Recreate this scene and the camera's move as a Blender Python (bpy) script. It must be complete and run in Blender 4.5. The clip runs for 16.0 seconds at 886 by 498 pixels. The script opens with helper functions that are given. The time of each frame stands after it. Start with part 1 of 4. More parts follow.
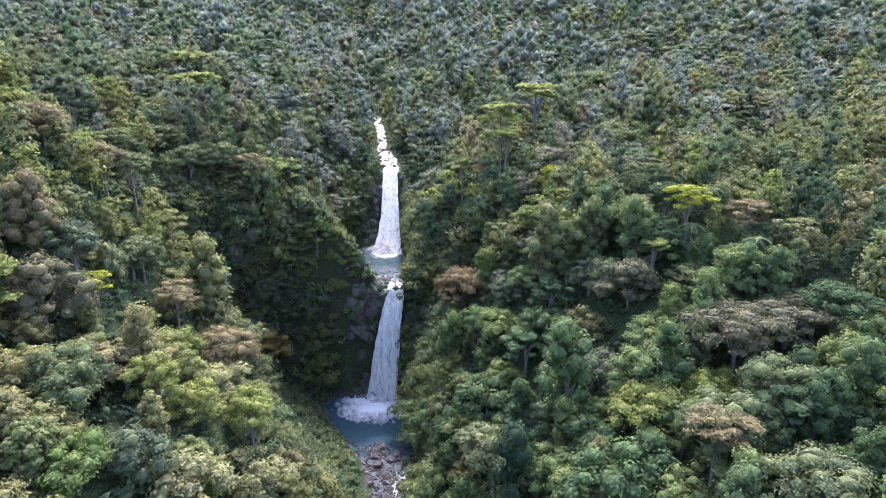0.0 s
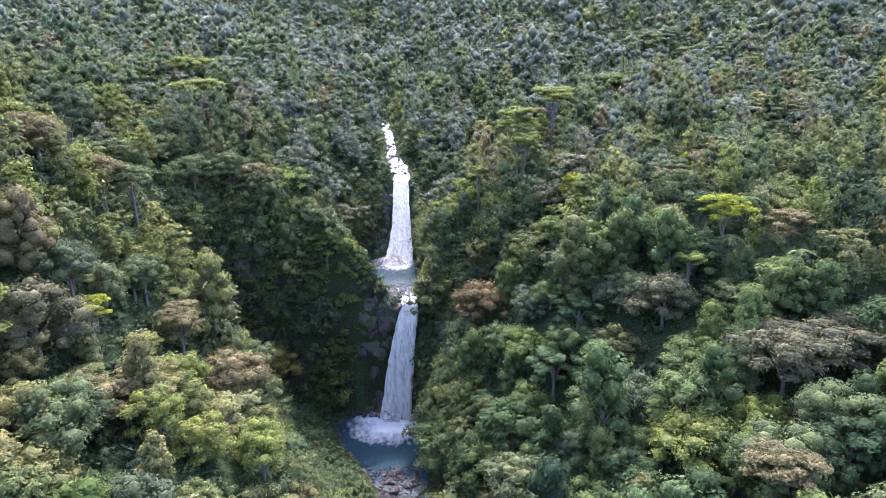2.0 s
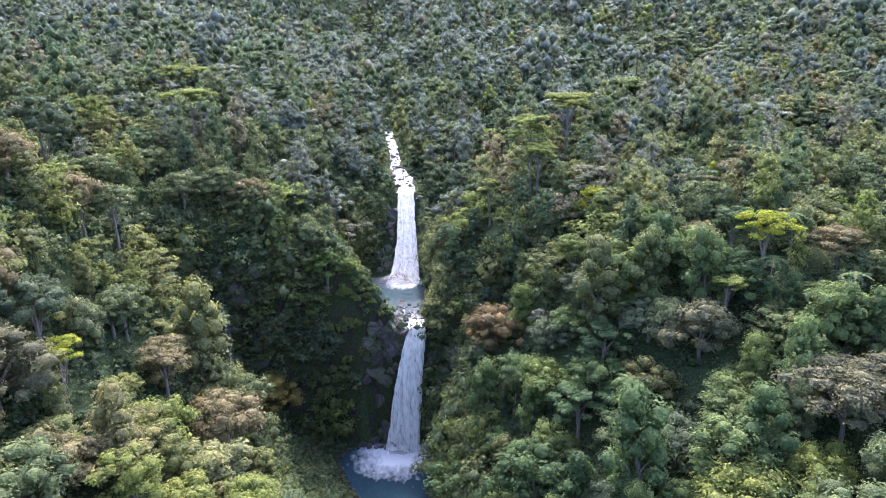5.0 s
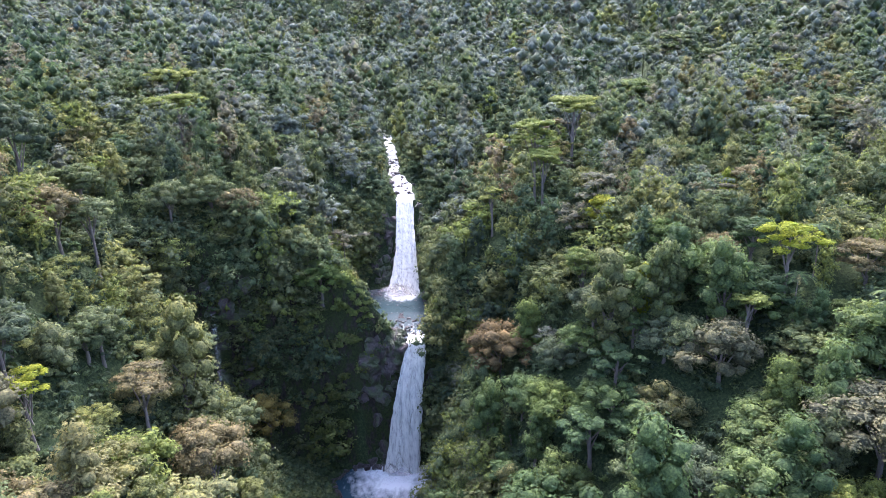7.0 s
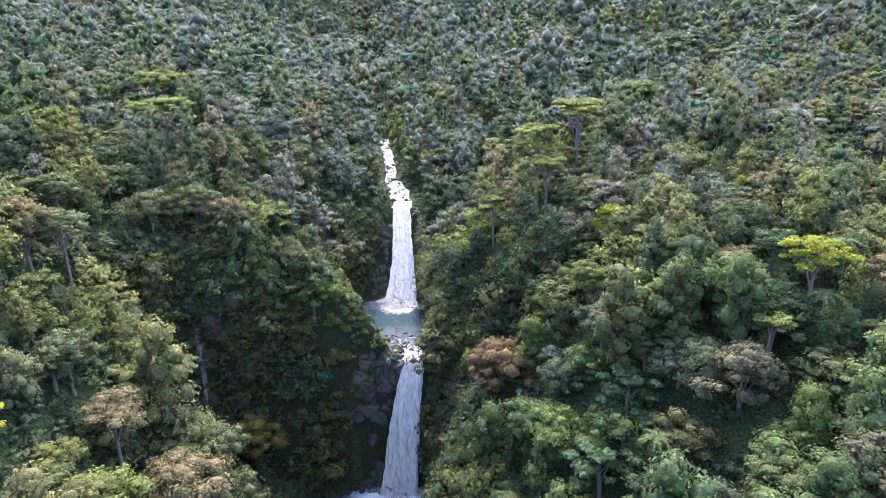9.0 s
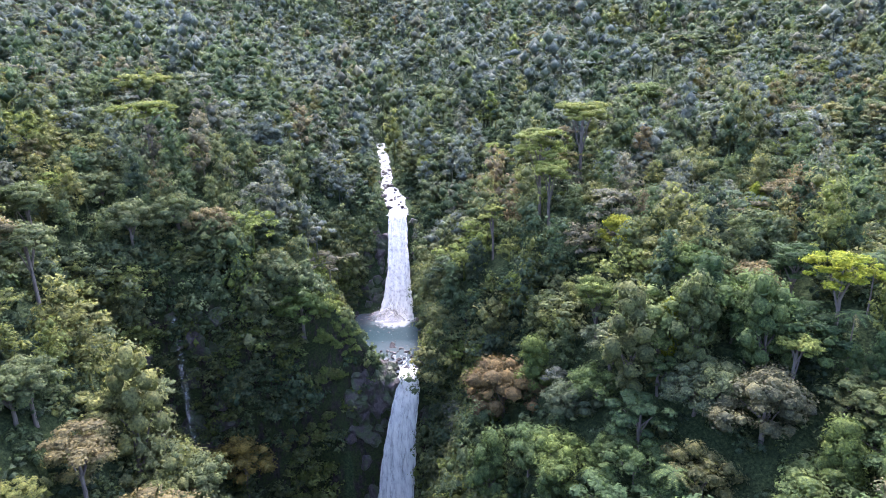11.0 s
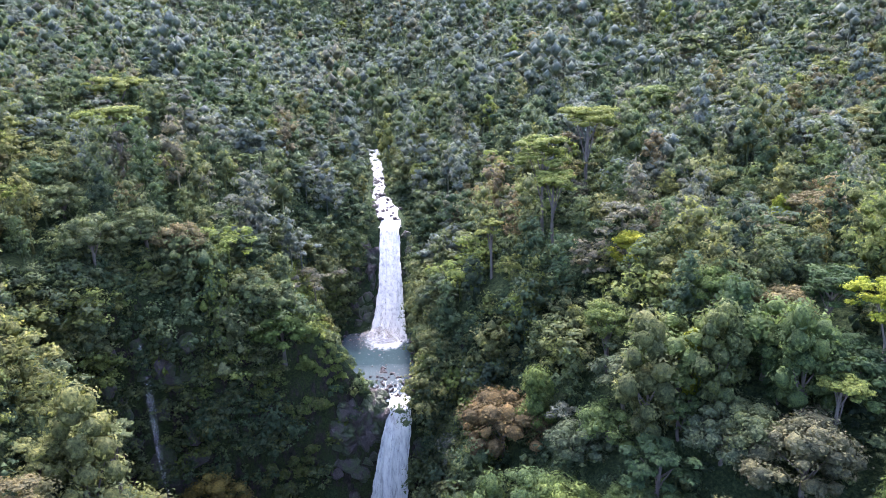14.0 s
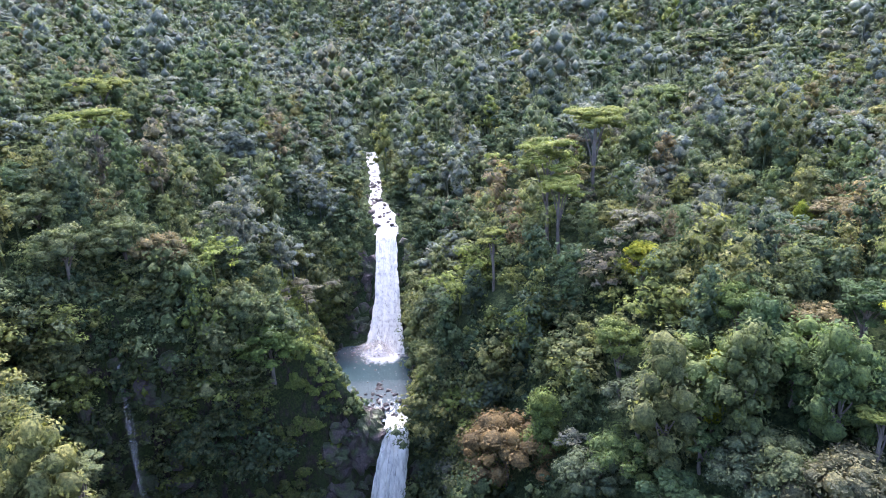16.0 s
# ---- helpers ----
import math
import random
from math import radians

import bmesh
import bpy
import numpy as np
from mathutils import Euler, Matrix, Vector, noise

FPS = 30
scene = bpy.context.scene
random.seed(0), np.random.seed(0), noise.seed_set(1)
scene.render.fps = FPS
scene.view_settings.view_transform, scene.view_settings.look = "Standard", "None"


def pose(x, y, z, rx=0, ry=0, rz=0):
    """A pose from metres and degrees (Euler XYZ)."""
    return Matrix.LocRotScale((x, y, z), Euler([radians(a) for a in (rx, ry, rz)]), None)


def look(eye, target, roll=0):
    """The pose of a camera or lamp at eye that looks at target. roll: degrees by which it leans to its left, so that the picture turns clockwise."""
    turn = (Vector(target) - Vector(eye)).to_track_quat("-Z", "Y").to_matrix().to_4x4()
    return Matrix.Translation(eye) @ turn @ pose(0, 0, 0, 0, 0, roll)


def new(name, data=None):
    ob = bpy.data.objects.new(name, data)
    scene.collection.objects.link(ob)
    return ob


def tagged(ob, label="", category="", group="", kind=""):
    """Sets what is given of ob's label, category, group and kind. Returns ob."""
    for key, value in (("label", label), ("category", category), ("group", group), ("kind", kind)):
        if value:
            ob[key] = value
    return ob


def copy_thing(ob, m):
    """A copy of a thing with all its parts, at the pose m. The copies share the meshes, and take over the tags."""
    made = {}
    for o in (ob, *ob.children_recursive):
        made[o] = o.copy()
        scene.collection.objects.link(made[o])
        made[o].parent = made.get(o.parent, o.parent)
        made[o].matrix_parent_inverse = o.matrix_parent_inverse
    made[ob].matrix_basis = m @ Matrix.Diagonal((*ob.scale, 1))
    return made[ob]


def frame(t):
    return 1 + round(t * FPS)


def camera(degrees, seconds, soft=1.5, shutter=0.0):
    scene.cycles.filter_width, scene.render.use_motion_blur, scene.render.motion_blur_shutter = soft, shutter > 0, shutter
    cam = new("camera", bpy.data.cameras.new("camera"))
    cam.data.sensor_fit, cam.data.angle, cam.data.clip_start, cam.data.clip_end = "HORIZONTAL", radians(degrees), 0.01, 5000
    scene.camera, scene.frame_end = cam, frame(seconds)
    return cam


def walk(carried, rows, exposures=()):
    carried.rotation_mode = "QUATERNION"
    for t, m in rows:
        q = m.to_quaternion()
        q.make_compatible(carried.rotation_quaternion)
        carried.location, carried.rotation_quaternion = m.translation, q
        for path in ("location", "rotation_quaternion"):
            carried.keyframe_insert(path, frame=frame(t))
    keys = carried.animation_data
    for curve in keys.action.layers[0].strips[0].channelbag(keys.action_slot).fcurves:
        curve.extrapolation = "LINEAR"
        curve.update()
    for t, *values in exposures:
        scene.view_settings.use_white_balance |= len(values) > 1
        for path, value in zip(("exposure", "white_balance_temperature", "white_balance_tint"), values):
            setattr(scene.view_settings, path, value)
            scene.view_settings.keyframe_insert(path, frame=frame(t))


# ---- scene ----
import itertools

EXPOSURE = 3.32
cam = camera(68.5, 16.0, 0.75)
# seconds, eye x, y, z, heading to the right, pitch, roll
ROWS = [
    (0.0, 0.85, 0.64, 115.74, -0.70, -17.38, -0.22),
    (0.5, -0.53, 3.20, 115.82, -0.74, -17.36, -0.37),
    (1.0, -1.69, 5.76, 115.85, -0.80, -17.32, -0.52),
    (1.5, -2.62, 8.30, 115.85, -0.87, -17.25, -0.66),
    (2.0, -3.37, 10.83, 115.84, -0.95, -17.18, -0.81),
    (2.5, -3.95, 13.33, 115.84, -1.02, -17.10, -0.94),
    (3.0, -4.39, 15.82, 115.83, -1.09, -17.03, -1.07),
    (3.5, -4.70, 18.29, 115.83, -1.16, -16.96, -1.19),
    (4.0, -4.91, 20.75, 115.85, -1.22, -16.90, -1.31),
    (6.5, -4.97, 32.89, 116.02, -1.40, -16.70, -1.74),
    (7.0, -4.88, 35.31, 116.05, -1.42, -16.68, -1.80),
    (7.5, -4.77, 37.72, 116.08, -1.44, -16.65, -1.85),
    (8.0, -4.66, 40.14, 116.09, -1.45, -16.63, -1.89),
    (8.5, -4.55, 42.56, 116.10, -1.45, -16.60, -1.93),
    (9.0, -4.43, 44.97, 116.09, -1.46, -16.58, -1.95),
    (11.5, -3.78, 56.97, 115.82, -1.42, -16.38, -2.01),
    (12.0, -3.63, 59.34, 115.73, -1.40, -16.33, -2.01),
    (12.5, -3.47, 61.69, 115.63, -1.39, -16.29, -2.02),
    (13.0, -3.31, 64.03, 115.52, -1.37, -16.24, -2.03),
    (13.5, -3.14, 66.36, 115.41, -1.35, -16.20, -2.04),
    (14.0, -2.98, 68.68, 115.30, -1.34, -16.17, -2.07),
    (14.5, -2.83, 71.00, 115.18, -1.33, -16.14, -2.10),
    (15.0, -2.71, 73.32, 115.06, -1.34, -16.12, -2.15),
    (15.5, -2.65, 75.65, 114.94, -1.37, -16.11, -2.21),
    (16.0, -2.67, 78.02, 114.80, -1.42, -16.12, -2.28),
]


def gaze(x, y, z, heading, pitch, roll):
    h, p = radians(heading), radians(pitch)
    aim = Vector((math.sin(h) * math.cos(p), math.cos(h) * math.cos(p), math.sin(p)))
    return look((x, y, z), Vector((x, y, z)) + 2 * aim, roll)


walk(cam, [(t, gaze(*row)) for t, *row in ROWS], [(0.0, EXPOSURE, 5600, 29), (16.0, EXPOSURE, 5600, 29)])

# ---- light: a high soft sun ahead of the camera, open sky ----
SUN_HEIGHT, SUN_SIDE = 56.0, 2.0
world = bpy.data.worlds.new("sky")
scene.world = world
world.use_nodes = True
wt = world.node_tree
sky = wt.nodes.new("ShaderNodeTexSky")
sky.sky_type, sky.sun_disc = "NISHITA", False
sky.sun_elevation, sky.sun_rotation = radians(SUN_HEIGHT), radians(SUN_SIDE)
sky.air_density, sky.dust_density, sky.ozone_density = 1.0, 5.0, 1.0
wt.links.new(sky.outputs[0], wt.nodes["Background"].inputs[0])
wt.nodes["Background"].inputs[1].default_value = 0.15
sun_data = bpy.data.lights.new("sun", "SUN")
sun_data.energy, sun_data.angle, sun_data.color = 0.92, radians(4.0), (1.0, 0.94, 0.84)
sun = new("sun", sun_data)
sun_way = Vector((math.sin(radians(SUN_SIDE)) * math.cos(radians(SUN_HEIGHT)), math.cos(radians(SUN_SIDE)) * math.cos(radians(SUN_HEIGHT)), math.sin(radians(SUN_HEIGHT))))
sun.matrix_world = look(sun_way * 400, (0, 0, 0))


# ---- materials ----
class Mat:
    """A node material with short ways to add nodes and links."""

    def __init__(self, name):
        self.m = bpy.data.materials.new(name)
        self.m.use_nodes = True
        self.t = self.m.node_tree
        self.p = self.t.nodes["Principled BSDF"]
        self.out = self.t.nodes["Material Output"]

    def node(self, kind, **given):
        n = self.t.nodes.new("ShaderNode" + kind)
        for key, value in given.items():
            setattr(n, key, value)
        return n

    def link(self, a, b):
        self.t.links.new(a, b)

    def noise(self, scale, detail=4.0, rough=0.6, stretch=None, space="Object"):
        if space == "World":
            source = self.node("NewGeometry").outputs["Position"]
        else:
            source = self.node("TexCoord").outputs[space]
        n = self.node("TexNoise")
        n.inputs["Scale"].default_value, n.inputs["Detail"].default_value, n.inputs["Roughness"].default_value = scale, detail, rough
        if stretch:
            mp = self.node("Mapping")
            mp.inputs["Scale"].default_value = stretch
            self.link(source, mp.inputs[0])
            self.link(mp.outputs[0], n.inputs["Vector"])
        else:
            self.link(source, n.inputs["Vector"])
        return n.outputs[0]

    def ramp(self, fac, stops, mode="LINEAR"):
        r = self.node("ValToRGB")
        e = r.color_ramp.elements
        r.color_ramp.interpolation = mode
        while len(e) < len(stops):
            e.new(0.5)
        for item, (at, col) in zip(e, stops):
            item.position = at
            item.color = (*col, 1) if not isinstance(col, float) else (col, col, col, 1)
        self.link(fac, r.inputs[0])
        return r.outputs[0]

    def mix(self, fac, a, b, blend="MIX"):
        n = self.node("Mix", data_type="RGBA", blend_type=blend)
        for value, k in ((fac, 0), (a, 6), (b, 7)):
            if isinstance(value, (int, float)):
                n.inputs[k].default_value = value
            elif isinstance(value, tuple):
                n.inputs[k].default_value = (*value, 1)
            else:
                self.link(value, n.inputs[k])
        return n.outputs[2]

    def bump(self, height, strength, distance):
        b = self.node("Bump")
        b.inputs["Strength"].default_value, b.inputs["Distance"].default_value = strength, distance
        self.link(height, b.inputs["Height"])
        self.link(b.outputs[0], self.p.inputs["Normal"])


# the greyed tints from 0.92 up carry distance haze in the leaf colour
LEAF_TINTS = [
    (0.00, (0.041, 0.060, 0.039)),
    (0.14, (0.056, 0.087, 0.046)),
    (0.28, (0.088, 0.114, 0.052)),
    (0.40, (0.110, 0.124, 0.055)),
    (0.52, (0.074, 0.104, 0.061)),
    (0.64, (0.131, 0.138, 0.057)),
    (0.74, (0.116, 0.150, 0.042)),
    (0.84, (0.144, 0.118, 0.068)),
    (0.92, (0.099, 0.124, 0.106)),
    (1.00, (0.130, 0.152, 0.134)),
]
# spur trees are yellower; sunlight is also put into their tints, dimness into the gorge's
SPUR_SUNLIT_TINTS = [(0.0, (0.082, 0.108, 0.045)), (0.2, (0.119, 0.136, 0.052)), (0.4, (0.140, 0.147, 0.060)), (0.6, (0.149, 0.138, 0.067)), (0.8, (0.126, 0.156, 0.043)), (1.0, (0.160, 0.160, 0.084))]
GORGE_DIMMED_TINTS = [(0.0, (0.028, 0.050, 0.028)), (0.18, (0.048, 0.080, 0.034)), (0.34, (0.090, 0.128, 0.048)), (0.5, (0.056, 0.092, 0.042)), (0.66, (0.108, 0.140, 0.050)), (0.82, (0.074, 0.110, 0.044)), (1.0, (0.112, 0.108, 0.050))]


def foliage(name, source, tints=None, clear=0.45):
    """Leaves: a tint for each tree, a shade for each spray of leaves, waxy gloss and light through the blade."""
    m = Mat(name)
    if source == "object":
        drive = m.node("ObjectInfo").outputs["Random"]
    else:
        drive = m.node("Attribute", attribute_name="tint").outputs["Fac"]
    base = m.ramp(drive, tints or LEAF_TINTS)
    island = m.node("NewGeometry").outputs["Random Per Island"]
    shade = m.ramp(island, [(0.0, (0.70, 0.74, 0.76)), (0.5, (0.96, 0.97, 1.0)), (0.85, (1.14, 1.12, 1.04)), (1.0, (1.30, 1.26, 1.10))])
    col = m.mix(1.0, base, shade, "MULTIPLY")
    patch = m.ramp(m.noise(0.4, 3.0), [(0.3, (0.80, 0.86, 0.92)), (0.7, (1.18, 1.12, 0.98))])
    col = m.mix(1.0, col, patch, "MULTIPLY")
    fine = m.noise(3.4, 3.0, 0.65)
    col = m.mix(1.0, col, m.ramp(fine, [(0.34, (0.50, 0.54, 0.56)), (0.5, (1.0, 1.0, 1.0)), (0.66, (1.45, 1.40, 1.25))]), "MULTIPLY")
    m.bump(fine, 0.9, 0.35)
    m.link(col, m.p.inputs["Base Color"])
    m.p.inputs["Roughness"].default_value = 0.68
    m.p.inputs["Specular IOR Level"].default_value = 0.07
    tl = m.node("BsdfTranslucent")
    m.link(m.mix(1.0, col, (1.2, 1.25, 0.85), "MULTIPLY"), tl.inputs[0])
    mx = m.node("MixShader")
    mx.inputs[0].default_value = clear
    m.link(m.p.outputs[0], mx.inputs[1])
    m.link(tl.outputs[0], mx.inputs[2])
    m.link(mx.outputs[0], m.out.inputs[0])
    return [m.m]


def one_tint(name, low, high, clear=0.3):
    return foliage(name, "object", [(0.0, low), (1.0, high)], clear)


leaf_own = foliage("leaves_by_tree", "object", GORGE_DIMMED_TINTS)
leaf_spur = foliage("leaves_of_the_spur", "object", SPUR_SUNLIT_TINTS)
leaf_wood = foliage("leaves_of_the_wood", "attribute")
leaf_brown = one_tint("brown_leaves", (0.092, 0.070, 0.032), (0.098, 0.074, 0.034), 0.2)
leaf_rust = one_tint("yellow_brown_leaves", (0.155, 0.130, 0.037), (0.167, 0.130, 0.040))
leaf_grey = one_tint("grey_brown_leaves", (0.080, 0.082, 0.046), (0.090, 0.090, 0.050), 0.3)
leaf_greygreen = one_tint("grey_green_leaves", (0.056, 0.078, 0.045), (0.068, 0.086, 0.048), 0.3)
leaf_lime = one_tint("lime_leaves", (0.170, 0.205, 0.022), (0.188, 0.205, 0.023), 0.4)
leaf_olive = one_tint("yellow_olive_leaves", (0.122, 0.152, 0.040), (0.138, 0.158, 0.044), 0.38)
leaf_pale = one_tint("pale_green_leaves", (0.082, 0.108, 0.049), (0.103, 0.121, 0.060), 0.4)
leaf_tan = one_tint("tan_leaves", (0.107, 0.096, 0.048), (0.122, 0.106, 0.052), 0.3)
leaf_fresh = one_tint("fresh_green_leaves", (0.071, 0.108, 0.031), (0.094, 0.124, 0.037), 0.35)
leaf_dark = one_tint("dark_green_leaves", (0.030, 0.056, 0.022), (0.038, 0.064, 0.025))


def bark():
    m = Mat("bark")
    n = m.noise(3.0, 5.0, 0.65, (1, 1, 0.25))
    m.link(m.ramp(n, [(0.3, (0.04, 0.034, 0.028)), (0.55, (0.10, 0.088, 0.07)), (0.75, (0.06, 0.075, 0.035))]), m.p.inputs["Base Color"])
    m.p.inputs["Roughness"].default_value = 0.9
    m.bump(n, 0.6, 0.1)
    return m.m


def rock(name, stretch=None, moss=True, dry=1.0):
    m = Mat(name)
    big = m.noise(0.3, 5.0, 0.65, stretch, "World")
    fine = m.noise(1.6, 6.0, 0.75, stretch, "World")
    grit = m.noise(4.5, 4.0, 0.7, stretch, "World")
    col = m.ramp(fine, [(0.3, (0.018, 0.014, 0.013)), (0.48, (0.062, 0.050, 0.045)), (0.62, (0.120, 0.098, 0.086)), (0.8, (0.19, 0.155, 0.135))])
    col = m.mix(1.0, col, m.ramp(grit, [(0.35, (0.35, 0.35, 0.36)), (0.5, (1.0, 1.0, 1.0)), (0.65, (1.5, 1.45, 1.4))]), "MULTIPLY")
    col = m.mix(1.0, col, (dry, dry * 0.95, dry * 0.95), "MULTIPLY")
    if moss:
        green = m.ramp(grit, [(0.35, (0.012, 0.022, 0.008)), (0.65, (0.060, 0.085, 0.022))])
        col = m.mix(m.ramp(big, [(0.44, 0.0), (0.54, 0.9)]), col, green)
    m.link(col, m.p.inputs["Base Color"])
    m.p.inputs["Roughness"].default_value = 0.55
    m.bump(fine, 1.0, 0.6)
    return m.m


def soil():
    """The mountain: mossy earth and low herbs, bare dark rock where it is steep."""
    m = Mat("mountain_ground")
    # herb tones darkened, so open ground reads as shade between the trees
    herb = m.ramp(m.noise(1.8, 6.0, 0.75), [(0.34, (0.010, 0.016, 0.008)), (0.5, (0.028, 0.044, 0.018)), (0.68, (0.066, 0.088, 0.032))])
    stone = m.ramp(m.noise(1.6, 6.0, 0.75, (1, 1, 0.5)), [(0.32, (0.008, 0.007, 0.007)), (0.5, (0.034, 0.028, 0.025)), (0.7, (0.085, 0.066, 0.056))])
    stone = m.mix(m.ramp(m.noise(0.5, 6.0, 0.7, (1, 1, 0.4)), [(0.42, 0.0), (0.52, 0.85)]), stone, m.ramp(m.noise(2.4, 4.0, 0.7), [(0.35, (0.010, 0.018, 0.007)), (0.65, (0.050, 0.072, 0.020))]))
    sep = m.node("SeparateXYZ")
    m.link(m.node("NewGeometry").outputs["Normal"], sep.inputs[0])
    add = m.node("Math", operation="ADD")
    m.link(sep.outputs[2], add.inputs[0])
    scaled = m.node("Math", operation="MULTIPLY_ADD")
    m.link(m.noise(0.35, 5.0, 0.65), scaled.inputs[0])
    scaled.inputs[1].default_value, scaled.inputs[2].default_value = 0.9, -0.45
    m.link(scaled.outputs[0], add.inputs[1])
    steep = m.ramp(add.outputs[0], [(0.18, 0.0), (0.42, 1.0)])
    m.link(m.mix(steep, stone, herb), m.p.inputs["Base Color"])
    m.p.inputs["Roughness"].default_value = 0.9
    m.p.inputs["Specular IOR Level"].default_value = 0.05
    m.bump(m.noise(1.8, 6.0, 0.75), 1.0, 0.9)
    return m.m


def still_water(name, deep, foam_at, foam_size, ripple=0.3, froth=-0.30, grain=0.5, crisp=1.25, heart=0.62):
    """Pool water with ripples, and foam that thins out away from the plunge."""
    m = Mat(name)
    co = m.node("TexCoord").outputs["Object"]
    mp = m.node("Mapping")
    mp.inputs["Location"].default_value = [-v for v in foam_at]
    m.link(co, mp.inputs[0])
    gone = m.node("VectorMath", operation="LENGTH")
    m.link(mp.outputs[0], gone.inputs[0])
    near = m.node("MapRange")
    near.inputs[1].default_value, near.inputs[2].default_value = foam_size * 0.15, foam_size
    near.inputs[3].default_value, near.inputs[4].default_value = heart, froth
    m.link(gone.outputs["Value"], near.inputs[0])
    add = m.node("Math", operation="ADD")
    m.link(near.outputs[0], add.inputs[0])
    m.link(m.noise(grain, 6.0, 0.65, (1.0, 0.6, 1)), add.inputs[1])
    foam = m.ramp(add.outputs[0], [(0.46, 0.0), (crisp, 0.85)])
    streak = m.ramp(m.noise(2.2, 4.0, 0.6, (1, 0.5, 1)), [(0.66, 0.0), (0.74, 0.35)])
    col = m.mix(streak, m.mix(m.noise(0.12, 2.0), deep, tuple(v * 1.5 for v in deep)), (0.35, 0.42, 0.42))
    m.link(m.mix(foam, col, (0.55, 0.58, 0.56)), m.p.inputs["Base Color"])
    m.link(m.ramp(foam, [(0.0, 0.22), (1.0, 0.75)]), m.p.inputs["Roughness"])
    m.p.inputs["IOR"].default_value = 1.33
    m.p.inputs["Specular IOR Level"].default_value = 0.07
    m.bump(m.noise(1.6, 5.0, 0.65, (1, 0.6, 1)), ripple, 0.4)
    return m.m


def white_water(name, thin=0.0, most=1.0, grain=(1.1, 1.1, 0.26), soft=0.0):
    """Falling water: white threads with gaps between them."""
    m = Mat(name)
    n = m.noise(1.0, 6.0, 0.7, grain)
    broad = m.noise(1.0, 3.0, 0.5, (0.5, 0.5, 0.07))
    m.link(m.ramp(n, [(0.36, (0.26, 0.26, 0.23)), (0.47, (0.50, 0.50, 0.43)), (0.60, (0.66, 0.65, 0.56))]), m.p.inputs["Base Color"])
    m.p.inputs["Roughness"].default_value = 0.65
    m.p.inputs["Specular IOR Level"].default_value = 0.2
    add = m.node("Math", operation="ADD")
    m.link(n, add.inputs[0])
    torn = m.node("Math", operation="MULTIPLY_ADD")
    m.link(m.node("Attribute", attribute_name="tint").outputs["Fac"], torn.inputs[0])
    torn.inputs[1].default_value = -0.72
    m.link(broad, torn.inputs[2])
    m.link(torn.outputs[0], add.inputs[1])
    m.bump(n, 0.6, 0.4)
    tl = m.node("BsdfTranslucent")
    tl.inputs[0].default_value = (0.55, 0.55, 0.52, 1)
    mx = m.node("MixShader")
    mx.inputs[0].default_value = 0.25
    gap = m.node("BsdfTransparent")
    my = m.node("MixShader")
    shut = m.ramp(add.outputs[0], [(0.30 + thin * 0.5, 0.0), (0.46 + thin * 0.62 + soft, most)])
    m.link(shut, my.inputs[0])
    m.link(m.p.outputs[0], mx.inputs[1])
    m.link(tl.outputs[0], mx.inputs[2])
    m.link(gap.outputs[0], my.inputs[1])
    m.link(mx.outputs[0], my.inputs[2])
    m.link(my.outputs[0], m.out.inputs[0])
    return m.m


def veil(name, most, grain):
    """Foam or mist: dense in the middle, thinning out to nothing at the rim."""
    m = Mat(name)
    m.p.inputs["Base Color"].default_value = (0.56, 0.56, 0.53, 1)
    m.p.inputs["Roughness"].default_value = 0.9
    m.p.inputs["Specular IOR Level"].default_value = 0.0
    n = m.noise(grain, 5.0, 0.65)
    rim = m.node("Math", operation="MULTIPLY_ADD")
    m.link(m.node("Attribute", attribute_name="tint").outputs["Fac"], rim.inputs[0])
    rim.inputs[1].default_value = -1.0
    m.link(n, rim.inputs[2])
    body = m.ramp(rim.outputs[0], [(0.0, 0.0), (0.7, most)])
    edge = m.ramp(m.node("Attribute", attribute_name="tint").outputs["Fac"], [(0.0, 1.0), (1.0, 0.0)])
    hide = m.node("Math", operation="MULTIPLY")
    wide = m.node("Math", operation="MAXIMUM")
    part_of = m.node("Math", operation="MULTIPLY")
    part_of.inputs[1].default_value = most * 0.6
    m.link(edge, part_of.inputs[0])
    m.link(body, wide.inputs[0])
    m.link(part_of.outputs[0], wide.inputs[1])
    m.link(wide.outputs[0], hide.inputs[0])
    m.link(m.ramp(edge, [(0.0, 0.0), (0.35, 1.0)]), hide.inputs[1])
    gap = m.node("BsdfTransparent")
    my = m.node("MixShader")
    m.link(hide.outputs[0], my.inputs[0])
    m.link(gap.outputs[0], my.inputs[1])
    m.link(m.p.outputs[0], my.inputs[2])
    m.link(my.outputs[0], m.out.inputs[0])
    return m.m


def drops():
    m = Mat("spray_drops")
    m.p.inputs["Base Color"].default_value = (0.6, 0.6, 0.58, 1)
    m.p.inputs["Roughness"].default_value = 0.8
    tl = m.node("BsdfTranslucent")
    tl.inputs[0].default_value = (0.55, 0.55, 0.52, 1)
    mx = m.node("MixShader")
    mx.inputs[0].default_value = 0.5
    m.link(m.p.outputs[0], mx.inputs[1])
    m.link(tl.outputs[0], mx.inputs[2])
    m.link(mx.outputs[0], m.out.inputs[0])
    return m.m


